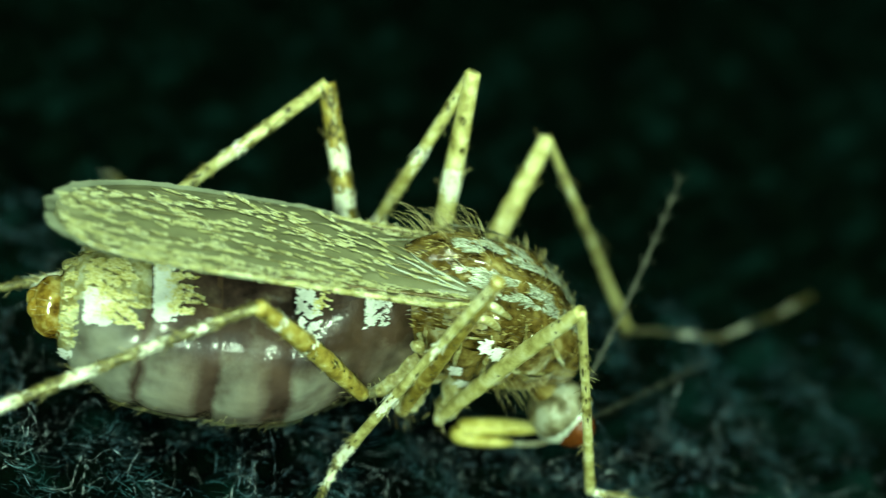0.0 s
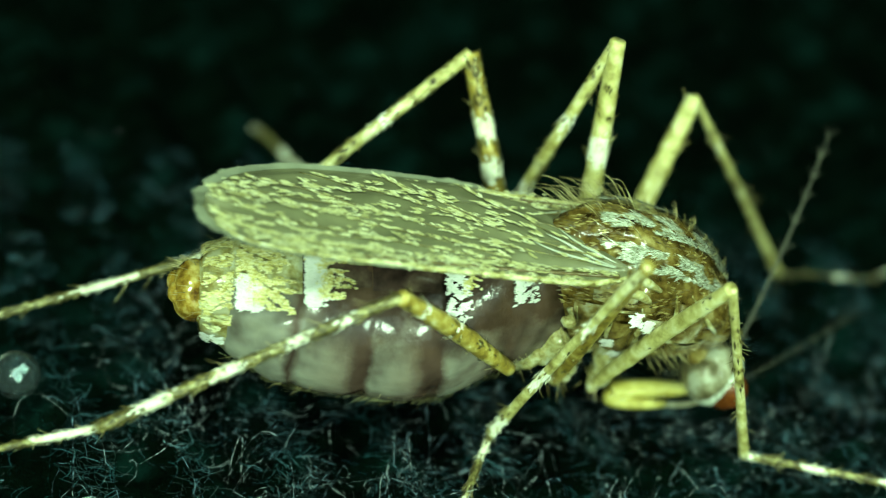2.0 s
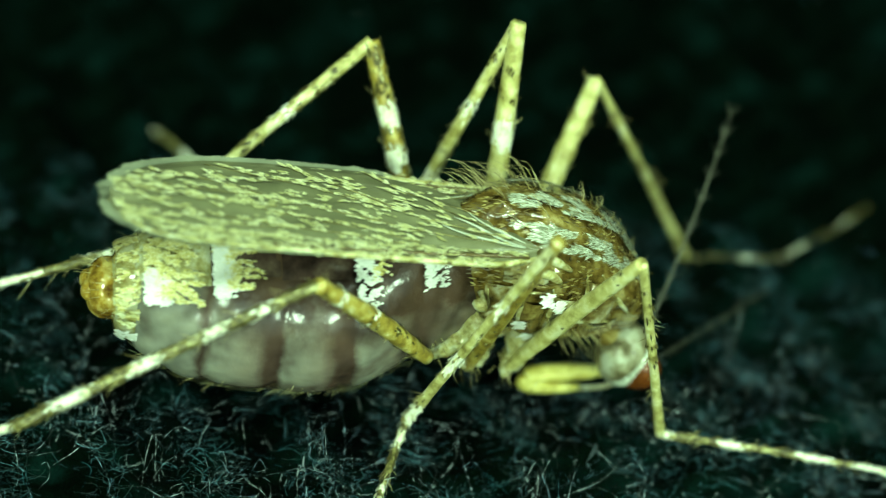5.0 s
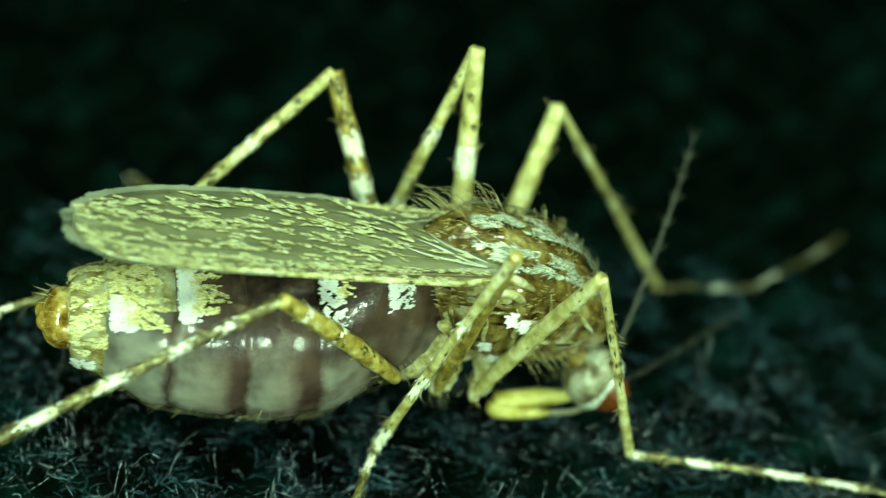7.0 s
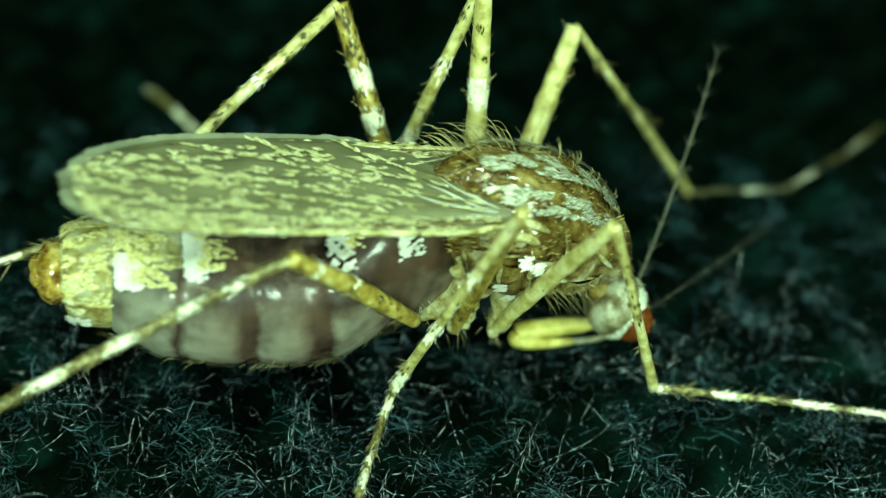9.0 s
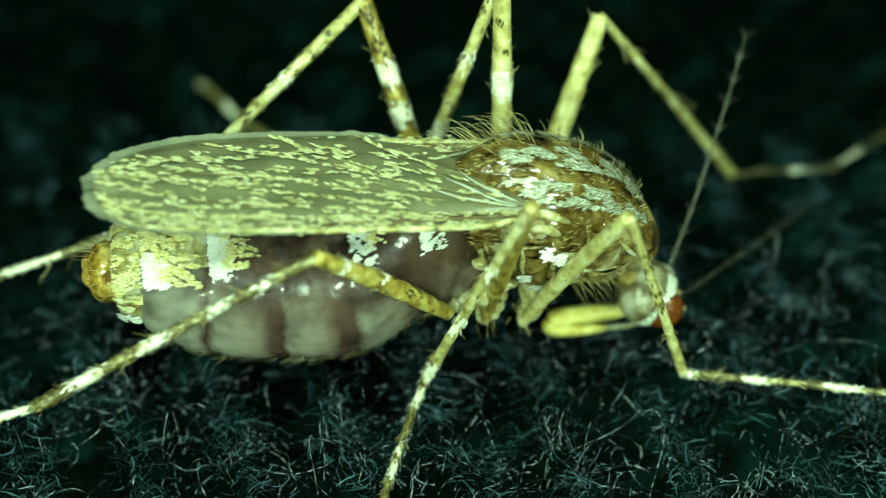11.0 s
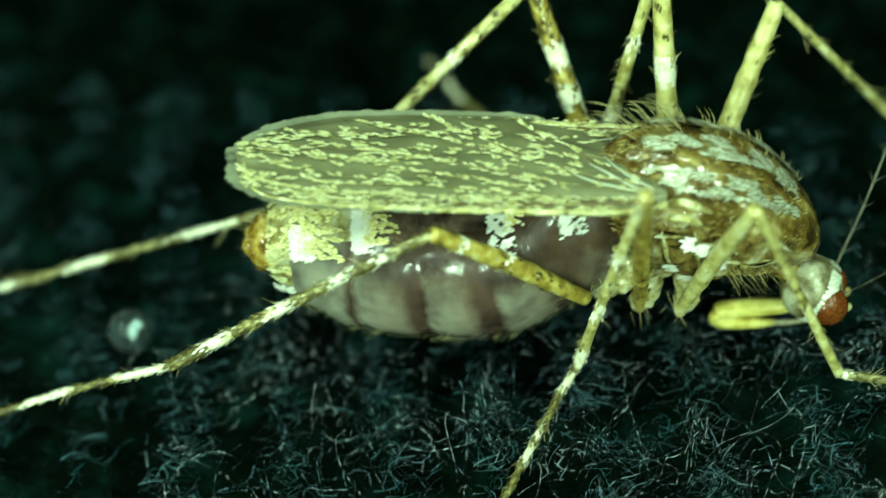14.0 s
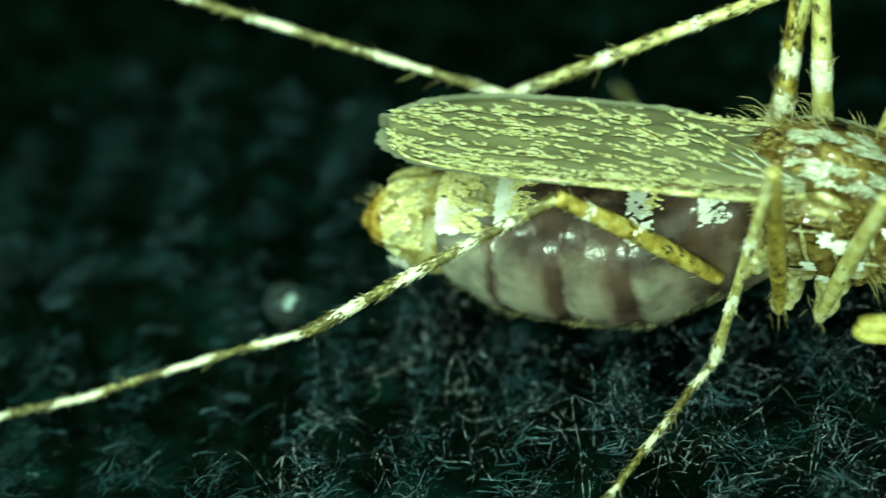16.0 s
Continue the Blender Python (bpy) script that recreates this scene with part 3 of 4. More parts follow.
    for _ in range(420):
        x, a = random.uniform(-2.25, 0.35), random.choice((-1, 1)) * random.uniform(132, 160)
        if noise.noise(Vector((x * 5, a * 0.05, 40))) > -0.05:
            scale(bm, ABD.at(x, a, 0.03), ABD.normal(x, a), -AXIS, random.uniform(0.05, 0.10), 0.018, 0.7)
    part("belly_fringe", bm, SCALE_STRAW, abdomen, "ragged fringe of pale scales under the belly")
    bm = bmesh.new()
    for _ in range(90):
        x, a = random.uniform(-2.3, 0.4), random.choice((-1, -1, 1)) * random.uniform(122, 165)
        p, n = ABD.at(x, a, 0.02), ABD.normal(x, a)
        spike(bm, p, p + n * random.uniform(0.02, 0.09) - AXIS * random.uniform(0.0, 0.12), 0.0030)
    part("fine_hairs", bm, BRISTLE, abdomen, "fine amber hairs")
    return abdomen


def build_tail():
    bm = bmesh.new()
    TIP.skin(bm, -2.77, -2.05, nx=36, na=40, ragged=0.02)
    tail = part("tail_segment", bm, TAIL, mosquito, "olive glossy last ring of the abdomen")
    bm = bmesh.new()
    TIP.skin(bm, -2.97, -2.74, nx=20, na=36, ragged=0.03)
    part("tail_tip", bm, AMBER, tail, "dark amber rounded tip of the tail")
    for off in (-0.10, 0.10):
        bm = bmesh.new()
        p = TIP.at(-2.90, 0) - UP * 0.20 + SIDE * off * 0.8
        line = smooth_line([p, p - AXIS * 0.06 - UP * 0.02, p - AXIS * 0.12 - UP * 0.05], 3)
        tube(bm, line, [0.09, 0.105, 0.11, 0.105, 0.09, 0.065, 0.02], 12, squash=0.75)
        part("cercus", bm, AMBER, tail, "small amber cercus")
    bm = bmesh.new()
    scatter(bm, TIP, 2600, -2.72, -2.34, -88, 88, 0.055, 0.016, lambda x, a: noise.noise(Vector((x * 6, a * 0.09, 2))) > -0.08, proud=0.018)
    part("golden_scale_patch", bm, SCALE_GOLD, tail, "dense golden scales")
    bm = bmesh.new()
    scatter(bm, TIP, 150, -2.74, -2.50, -100, -52, 0.08, 0.028, lambda x, a: noise.noise(Vector((x * 9, a * 0.08, 12))) > 0.05, proud=0.03)
    part("white_scale_patch", bm, SCALE_STRAW, tail, "pale scales on the flank of the tail")
    bm = bmesh.new()
    scatter(bm, TIP, 150, -2.71, -2.52, -130, -106, 0.06, 0.02, lambda x, a: noise.noise(Vector((x * 6, a * 0.08, 4))) > -0.15, proud=0.02)
    part("white_scale_patch", bm, SCALE_WHITE, tail, "small white patch under the tail")
    bm = bmesh.new()
    for _ in range(46):
        x, a = random.uniform(-2.96, -2.5), random.uniform(-100, 100)
        p, n = TIP.at(x, a), TIP.normal(x, a)
        spike(bm, p, p + n * random.uniform(0.03, 0.08) - AXIS * random.uniform(0.05, 0.13), 0.0036)
    part("fine_hairs", bm, BRISTLE, tail, "fine amber hairs at the tail")
    return tail


def build_thorax():
    bm = bmesh.new()
    THO.skin(bm, 0.25, 2.18, nx=60, na=64, ragged=0.05)
    thorax = part("thorax", bm, THORAX, mosquito, "humped brown thorax with silver scale stripes")
    # side plates
    for sgn in (-1, 1):
        for x0, x1, a0, a1, mat in ((0.58, 0.86, 80, 126, PLEURA), (0.90, 1.14, 92, 130, THORAX), (1.17, 1.44, 84, 124, PLEURA), (1.47, 1.76, 70, 104, PLEURA), (1.50, 1.86, 108, 142, PLEURA), (0.62, 0.92, 130, 158, PLEURA), (0.98, 1.34, 132, 160, PLEURA), (0.72, 1.10, 62, 78, PLEURA)):
            bm = bmesh.new()
            lo, hi = sorted((sgn * a0, sgn * a1))
            THO.skin(bm, x0, x1, lo, hi, nx=14, na=14, proud=0.006, bulge=0.045, ragged=0.05)
            part("side_plate", bm, mat, thorax, "brown glossy side plate")
    # pale ridges where the side plates meet
    for sgn in (-1, 1):
        for (xa, aa), (xb, ab), r in (((0.60, 84), (0.70, 130), 0.020), ((0.88, 80), (0.95, 132), 0.026), ((1.15, 78), (1.20, 128), 0.022), ((1.45, 64), (1.50, 112), 0.024), ((0.62, 86), (1.10, 82), 0.018), ((1.22, 106), (1.80, 110), 0.022), ((1.60, 62), (1.95, 96), 0.024)):
            bm = bmesh.new()
            line = smooth_line([THO.at(xa + (xb - xa) * k / 4 + 0.02 * math.sin(3 * k), sgn * (aa + (ab - aa) * k / 4), 0.022) for k in range(5)], 5)
            tube(bm, line, [r * (0.35 + 0.65 * math.sin(math.pi * i / (len(line) - 1))) * (1 + 0.4 * noise.noise(Vector((i * 0.5, xa * 9, sgn)))) for i in range(len(line))], 8)
            part("plate_ridge", bm, COXA, thorax, "pale ridge between the side plates")
    # silver stripes on the back
    bm = bmesh.new()
    for centre, half in ((-12, 9), (-42, 8), (22, 9), (52, 8)):
        scatter(bm, THO, 1500, 0.82, 2.02, centre - half, centre + half, 0.09, 0.013, lambda x, a: noise.noise(Vector((x * 6, a * 0.13, 6))) > -0.02, proud=0.035)
    part("silver_scale_stripe", bm, SCALE_GREY, thorax, "stripes of silver grey scales")
    bm = bmesh.new()
    scatter(bm, THO, 2200, 0.45, 2.02, -82, 82, 0.075, 0.016, lambda x, a: noise.noise(Vector((x * 4, a * 0.07, 6))) < 0.08, proud=0.03)
    part("brown_scaling", bm, SCALE_BROWN, thorax, "brown scales between the stripes")
    bm = bmesh.new()
    for x0, a in ((1.13, -84), (1.25, -88), (0.96, -112), (1.06, -128), (1.36, -104)):
        scatter(bm, THO, 44, x0 - 0.04, x0 + 0.045, a - 4.5, a + 4.5, 0.07, 0.03, proud=0.075)
    part("white_scale_patch", bm, SCALE_WHITE, thorax, "small white scale tufts on the flank")
    # long curved bristles over the wing base and the back
    bm = bmesh.new()
    for _ in range(60):
        x, a = random.uniform(0.45, 1.15), random.uniform(-45, 70)
        p, n = THO.at(x, a, 0.02), THO.normal(x, a)
        l = random.uniform(0.18, 0.42)
        spike(bm, p, p + n * l * 0.6 - AXIS * l * 0.75, 0.0038, n * l * 0.22)
    for _ in range(60):
        x, a = random.uniform(1.2, 2.05), random.uniform(-60, 60)
        p, n = THO.at(x, a, 0.02), THO.normal(x, a)
        l = random.uniform(0.08, 0.18)
        spike(bm, p, p + n * l - AXIS * l * 0.5, 0.005, AXIS * 0.02)
    for _ in range(24):
        x, a = random.uniform(1.35, 1.75), random.uniform(-165, -120)
        p, n = THO.at(x, a), THO.normal(x, a)
        l = random.uniform(0.10, 0.26)
        spike(bm, p, p + n * l + AXIS * l * random.uniform(0.1, 0.9) + SIDE * random.uniform(-0.06, 0.06), 0.0032, AXIS * 0.02)
    part("bristles", bm, BRISTLE, thorax, "long curved amber bristles")
    for sgn in (-1, 1):
        for x0, x1, a0, r in ((0.88, 1.30, 60, 0.045), (0.94, 1.22, 70, 0.045)):
            bm = bmesh.new()
            line = smooth_line([THO.at(x0, sgn * a0, 0.03), THO.at((x0 + x1) / 2, sgn * (a0 - 2), 0.06), THO.at(x1, sgn * (a0 + 3), 0.0)], 6)
            tube(bm, line, [r * (0.35 + 0.65 * math.sin(math.pi * (k + 0.6) / 13.5)) * (1 + 0.2 * noise.noise(Vector((k, a0, 0)))) for k in range(13)], 10)
            part("wing_root", bm, COXA, thorax, "pale yellow ridge at the wing root")
        bm = bmesh.new()
        p = THO.at(0.55, sgn * 88, 0.02)
        line = smooth_line([p, p + SIDE * sgn * 0.09 - UP * 0.02, p + SIDE * sgn * 0.16 - UP * 0.07 - AXIS * 0.05], 4)
        tube(bm, line, [0.03, 0.025, 0.022, 0.025, 0.04, 0.06, 0.075, 0.07, 0.03], 10)
        part("haltere", bm, COXA, thorax, "small olive club-shaped haltere")
    return thorax


def build_head():
    bm = bmesh.new()
    bmesh.ops.create_uvsphere(bm, u_segments=32, v_segments=20, radius=0.29)
    c = Vector((2.10, 1.24, 0.66))
    for v in bm.verts:
        v.co = Vector((v.co.x * 0.95, v.co.y * 1.0, v.co.z * 1.05)) + v.normal * 0.01 * noise.noise(v.co * 9)
    bmesh.ops.translate(bm, vec=c, verts=bm.verts)
    head = part("head", bm, HEAD, mosquito, "round brown head bent down with a pale eye rim")
    bm = bmesh.new()
    line = smooth_line([Vector((1.80, 1.20, 1.02)), Vector((1.93, 1.22, 0.86)), c], 4)
    tube(bm, line, [0.16, 0.15, 0.14, 0.135, 0.13, 0.13, 0.13, 0.13, 0.13], 14)
    part("neck", bm, THORAX, head, "short brown neck")
    front = Vector((0.78, 0.14, -0.60)).normalized()
    for sgn in (-1, 1):
        bm = bmesh.new()
        bmesh.ops.create_uvsphere(bm, u_segments=28, v_segments=18, radius=0.20)
        for v in bm.verts:
            v.co.y *= 0.8
        bmesh.ops.translate(bm, vec=c + front * 0.15 + SIDE * sgn * 0.155 + Vector((0, 0, 0.02)), verts=bm.verts)
        part("eye", bm, EYE, head, "dark red compound eye")
        bm = bmesh.new()
        # a broad rim of pale scales behind the eye
        up2 = front.cross(SIDE).normalized()
        for _ in range(1100):
            t, w = random.uniform(-0.8, 0.9) * math.pi * 0.62, radians(random.uniform(74, 90))
            n = (front * math.cos(w) + (SIDE * sgn * math.cos(t - 0.3) + up2 * math.sin(t - 0.3)) * math.sin(w)).normalized()
            scale(bm, c + n * 0.285, n, front + up2 * random.uniform(-0.3, 0.3), 0.055, 0.017, 0.25)
        part("eye_rim", bm, SCALE_SILVER, head, "white scales along the eye rim")
    # antennae: thin, of many joints with whorls of hair
    for pts in (((2.26, 1.36, 0.72), (2.50, 1.85, 1.20), (2.74, 2.40, 1.82), (2.92, 2.90, 2.32)), ((2.30, 1.16, 0.62), (2.62, 1.50, 0.60), (3.05, 2.00, 0.58), (3.55, 2.55, 0.60))):
        bm = bmesh.new()
        line = smooth_line(pts, 10)
        thick = 0.017 if pts[0][1] > 1.3 else 0.006
        tube(bm, line, [thick * (1 - 0.65 * i / len(line)) * (1.12 if i % 3 == 0 else 0.92) for i in range(len(line))], 7)
        ant = part("antenna", bm, ANTENNA, head, "long thin grey antenna with fine whorled hairs")
        bm = bmesh.new()
        for i in range(3, len(line), 3):
            d = (line[min(i + 1, len(line) - 1)] - line[i - 1]).normalized()
            o = d.orthogonal().normalized()
            for k in range(6):
                s = Matrix.Rotation(k * math.pi / 3 + i, 3, d) @ o
                spike(bm, line[i], line[i] + s * 0.09 + d * 0.10, 0.0035 * thick / 0.017)
        part("antenna_hairs", bm, ANTENNA, ant, "fine grey hairs")
    # the folded yellow mouthparts under the head
    bm = bmesh.new()
    line = smooth_line([Vector(p) for p in ((1.95, 1.33, 0.36), (1.62, 1.29, 0.335), (1.32, 1.25, 0.30), (1.25, 1.24, 0.27))], 5)
    tube(bm, line, [0.05, 0.062, 0.072, 0.078, 0.082, 0.085, 0.086, 0.087, 0.088, 0.088, 0.088, 0.088, 0.086, 0.082, 0.07, 0.04], 14)
    prob = part("proboscis_sheath", bm, PALP, head, "thick yellow sheath folded back under the body")
    bm = bmesh.new()
    line = smooth_line([Vector(p) for p in ((1.27, 1.23, 0.27), (1.24, 1.22, 0.22), (1.30, 1.21, 0.185), (1.50, 1.22, 0.190), (1.76, 1.26, 0.20))], 5)
    tube(bm, line, [0.05, 0.068, 0.072, 0.072, 0.07, 0.068, 0.066, 0.064, 0.062, 0.06, 0.059, 0.058, 0.057, 0.056, 0.055, 0.054, 0.052, 0.05, 0.046, 0.04, 0.03], 12)
    part("sheath_tip", bm, PALP, prob, "bent yellow tip of the sheath")
    bm = bmesh.new()
    line = smooth_line([Vector(p) for p in ((1.68, 1.25, 0.19), (1.98, 1.31, 0.20), (2.30, 1.36, 0.34))], 6)
    tube(bm, line, [0.03 - 0.0008 * k for k in range(13)], 8)
    part("stylet", bm, HEAD, prob, "thin grey stylet")
    for off in (-0.07, 0.07):
        bm = bmesh.new()
        line = smooth_line([c + front * 0.25 + SIDE * off, c + front * 0.36 + SIDE * off * 1.4 + UP * 0.05, c + front * 0.42 + SIDE * off * 1.6 + UP * 0.14], 5)
        tube(bm, line, [0.035, 0.037, 0.038, 0.038, 0.037, 0.036, 0.036, 0.036, 0.035, 0.03, 0.015], 8)
        part("palp", bm, TAIL, head, "short brown palp with a pale tip")
    return head


# wing outline: x, near edge, far edge; the wing lies flat over the back
WING_ROWS = np.array([(1.05, 0.47, 0.53), (0.93, 0.34, 0.72), (0.64, 0.21, 1.04), (0.15, 0.07, 1.34), (-0.44, -0.08, 1.41), (-1.16, -0.24, 1.25), (-1.50, -0.31, 1.14),
                      (-1.86, -0.34, 1.01), (-2.07, -0.34, 0.89), (-2.30, -0.27, 0.72), (-2.42, -0.20, 0.59), (-2.53, -0.06, 0.38), (-2.57, 0.08, 0.16)])[::-1]


def wing_point(s, q, lift=0.0):
    """s: 0 at the base, 1 at the tip; q: 0 at the front edge, 1 at the hind edge."""
    x = 1.05 - 3.62 * s
    lo, hi = np.interp(x, WING_ROWS[:, 0], WING_ROWS[:, 1]), np.interp(x, WING_ROWS[:, 0], WING_ROWS[:, 2])
    y = lo + (hi - lo) * q
    z = 2.30 - 0.10 * y - 0.10 * x + 0.07 * math.sin(math.pi * min(max(q, 0), 1)) - 0.05 * (1 - min(max(q, 0), 1)) ** 3 + 0.012 * math.sin(q * 28 + s * 4)
    return Vector((x, y, z + lift))


VEINS = [[(0.0, 0.02), (0.5, 0.015), (0.98, 0.05)], [(0.02, 0.10), (0.3, 0.07), (0.62, 0.05)], [(0.02, 0.20), (0.3, 0.12), (0.88, 0.07)],
         [(0.28, 0.15), (0.55, 0.19), (0.70, 0.18), (0.95, 0.16)], [(0.62, 0.21), (0.8, 0.27), (0.98, 0.34)], [(0.28, 0.18), (0.6, 0.33), (0.99, 0.50)],
         [(0.06, 0.32), (0.3, 0.30), (0.6, 0.44), (0.97, 0.66)], [(0.62, 0.46), (0.78, 0.62), (0.92, 0.80)], [(0.06, 0.45), (0.25, 0.42), (0.5, 0.60), (0.80, 0.88)],
         [(0.32, 0.47), (0.48, 0.68), (0.62, 0.92)], [(0.06, 0.60), (0.2, 0.62), (0.42, 0.92)], [(0.55, 0.12), (0.75, 0.11), (0.97, 0.11)], [(0.62, 0.38), (0.80, 0.42), (0.99, 0.58)]]


def build_wing(near):
    def place(s, q, lift=0.0):
        p = wing_point(s, q, lift)
        if not near:
            # the other wing lies mirrored and lower, under the first
            mid = 0.9 + 0.18 * p.x
            y = 2 * mid - p.y
            p = Vector((p.x, mid + (y - mid) * 0.62 + 0.02 - 0.20 * (0.9 - p.x) * 0.5, p.z - 0.10))
        return p
    bm = bmesh.new()
    ns, nq = 60, 26
    tops, lows = [], []
    for i in range(ns + 1):
        tops.append([bm.verts.new(place(i / ns, j / nq)) for j in range(nq + 1)])
        lows.append([bm.verts.new(place(i / ns, j / nq, -0.008)) for j in range(nq + 1)])
    for i in range(ns):
        for j in range(nq):
            bm.faces.new((tops[i][j], tops[i][j + 1], tops[i + 1][j + 1], tops[i + 1][j]))
            bm.faces.new((lows[i][j + 1], lows[i][j], lows[i + 1][j], lows[i + 1][j + 1]))
    wing = part("wing", bm, WING, mosquito, "smoky translucent wing with pale scaled veins, folded over the back")
    bm = bmesh.new()
    line = smooth_line([place(k / 12, 0.004, 0.004) for k in range(13)], 5)
    tube(bm, line, [0.030 - 0.016 * i / len(line) for i in range(len(line))], 8)
    part("costa", bm, LEG_PALE, wing, "thick straw front vein")
    for q0, q1, s1 in ((0.45, 0.72, 0.17), (0.36, 0.56, 0.20), (0.28, 0.40, 0.23)):
        bm = bmesh.new()
        line = smooth_line([place(0.03 + (s1 - 0.03) * k / 5, q0 + (q1 - q0) * (k / 5) ** 1.5, 0.012) for k in range(6)], 4)
        tube(bm, line, [0.012 * math.sin(math.pi * (0.1 + 0.85 * i / len(line))) for i in range(len(line))], 6)
        part("vein", bm, SCALE_SILVER, wing, "glossy pale vein near the wing root")
    lines = [smooth_line([place(s, q, 0.008) for s, q in v], 14) for v in VEINS]
    for vi, line in enumerate(lines):
        bm = bmesh.new()
        # the second vein is the darkest and thickest
        thick = 0.022 if vi == 1 else 0.009
        tube(bm, line, [thick * (1 - 0.5 * i / len(line)) for i in range(len(line))], 6)
        part("vein", bm, SCALE_BROWN if vi == 1 else VEIN, wing, "brown wing vein" if vi == 1 else "thin olive wing vein")
    bm = bmesh.new()
    flat = Vector((0.05, 0.1, 1)).normalized()

    def plume(a, b, count, spread=0.03):
        """A dash of slanting scales on the membrane between two places of the wing."""
        p0, p1 = place(a.x, a.y, 0.012), place(b.x, b.y, 0.012)
        d = (p1 - p0).normalized()
        s = flat.cross(d)
        for _ in range(count):
            k = random.random()
            side = random.choice((-1, 1))
            scale(bm, p0.lerp(p1, k) + s * random.gauss(0, spread * 0.4), flat, d + s * side * random.uniform(0.05, 0.38), random.uniform(0.05, 0.09), random.uniform(0.018, 0.028), 0.12)
    for vi, v in enumerate(VEINS):
        if vi == 1:
            continue
        path = smooth_line([Vector((s, q, 0)) for s, q in v], 60)
        at, front = 0.0, vi in (0, 2, 11)
        while at < len(path) - 4:
            size = random.uniform(0.6, 1.7) if front else random.uniform(0.45, 1.25)
            a = path[int(at)]
            per = max((path[int(at) + 1] - a).length * 3.62, 0.004)
            b = path[min(int(at + 0.15 * size / per) + 1, len(path) - 1)]
            bare = a.x < 0.42 and vi > 2
            if random.random() < (0.8 if bare else 0.92):
                plume(a, b, int((26 if front else 13) * size), 0.10 if vi in (0, 2) else 0.025)
            at += (0.15 * size + random.uniform(0.03, 0.08 if front else 0.15) * (1.25 if bare else 1.0)) / per
    if near:
        for _ in range(165):
            s, q = random.uniform(0.20, 0.96), random.uniform(0.05, 0.80)
            a = Vector((s, q, 0))
            b = Vector((s + random.uniform(0.02, 0.05), q + random.uniform(0.0, 0.035), 0))
            if b.x < 0.98:
                plume(a, b, random.randint(5, 10), 0.025)
    sc = part("wing_scaling", bm, SCALE_STRAW, wing, "pale straw scales along the veins")
    tagged(sc, kind="stuff")
    # fringe of fine hair scales round the tip and hind edge
    rim = [place(0.5 + 0.5 * k / 60, 0.0) for k in range(61)] + [place(1.0, k / 8) for k in range(1, 8)] + [place(1.0 - 0.88 * k / 110, 1.0) for k in range(111)]
    walked = [0.0]
    for p, q in zip(rim, rim[1:]):
        walked.append(walked[-1] + (q - p).length)
    centre = place(0.55, 0.5)
    bm = bmesh.new()
    for k in range(2200):
        d = walked[-1] * k / 2200
        p, q = (Vector([float(np.interp(d + e, walked, [v[i] for v in rim])) for i in range(3)]) for e in (-0.12, 0.12))
        here = Vector([float(np.interp(d, walked, [v[i] for v in rim])) for i in range(3)])
        t = (q - p).normalized()
        out = Vector((-t.y, t.x, 0)).normalized()
        if out.dot(here - centre) < 0:
            out = -out
        tip = float(np.interp(here.x, (-2.6, -2.2, -1.2), (1.0, 0.75, 0.45)))
        behind = Vector((-0.35, 0, 0)) * (1 - tip)
        clump = 0.85 + 0.3 * noise.noise(Vector((d * 9, 1, 2)))
        scale(bm, here - out * 0.03, Vector((0, 0.1, 1)), out + behind + Vector((random.uniform(-0.15, 0.15), random.uniform(-0.15, 0.15), 0)), 0.150 * (0.40 + 0.60 * tip) * clump * random.uniform(0.85, 1.1), 0.026, 0.04)
    fr = part("wing_fringe", bm, FRINGE, wing, "fine grey fringe along the wing edge")
    tagged(fr, kind="stuff")
    return wing


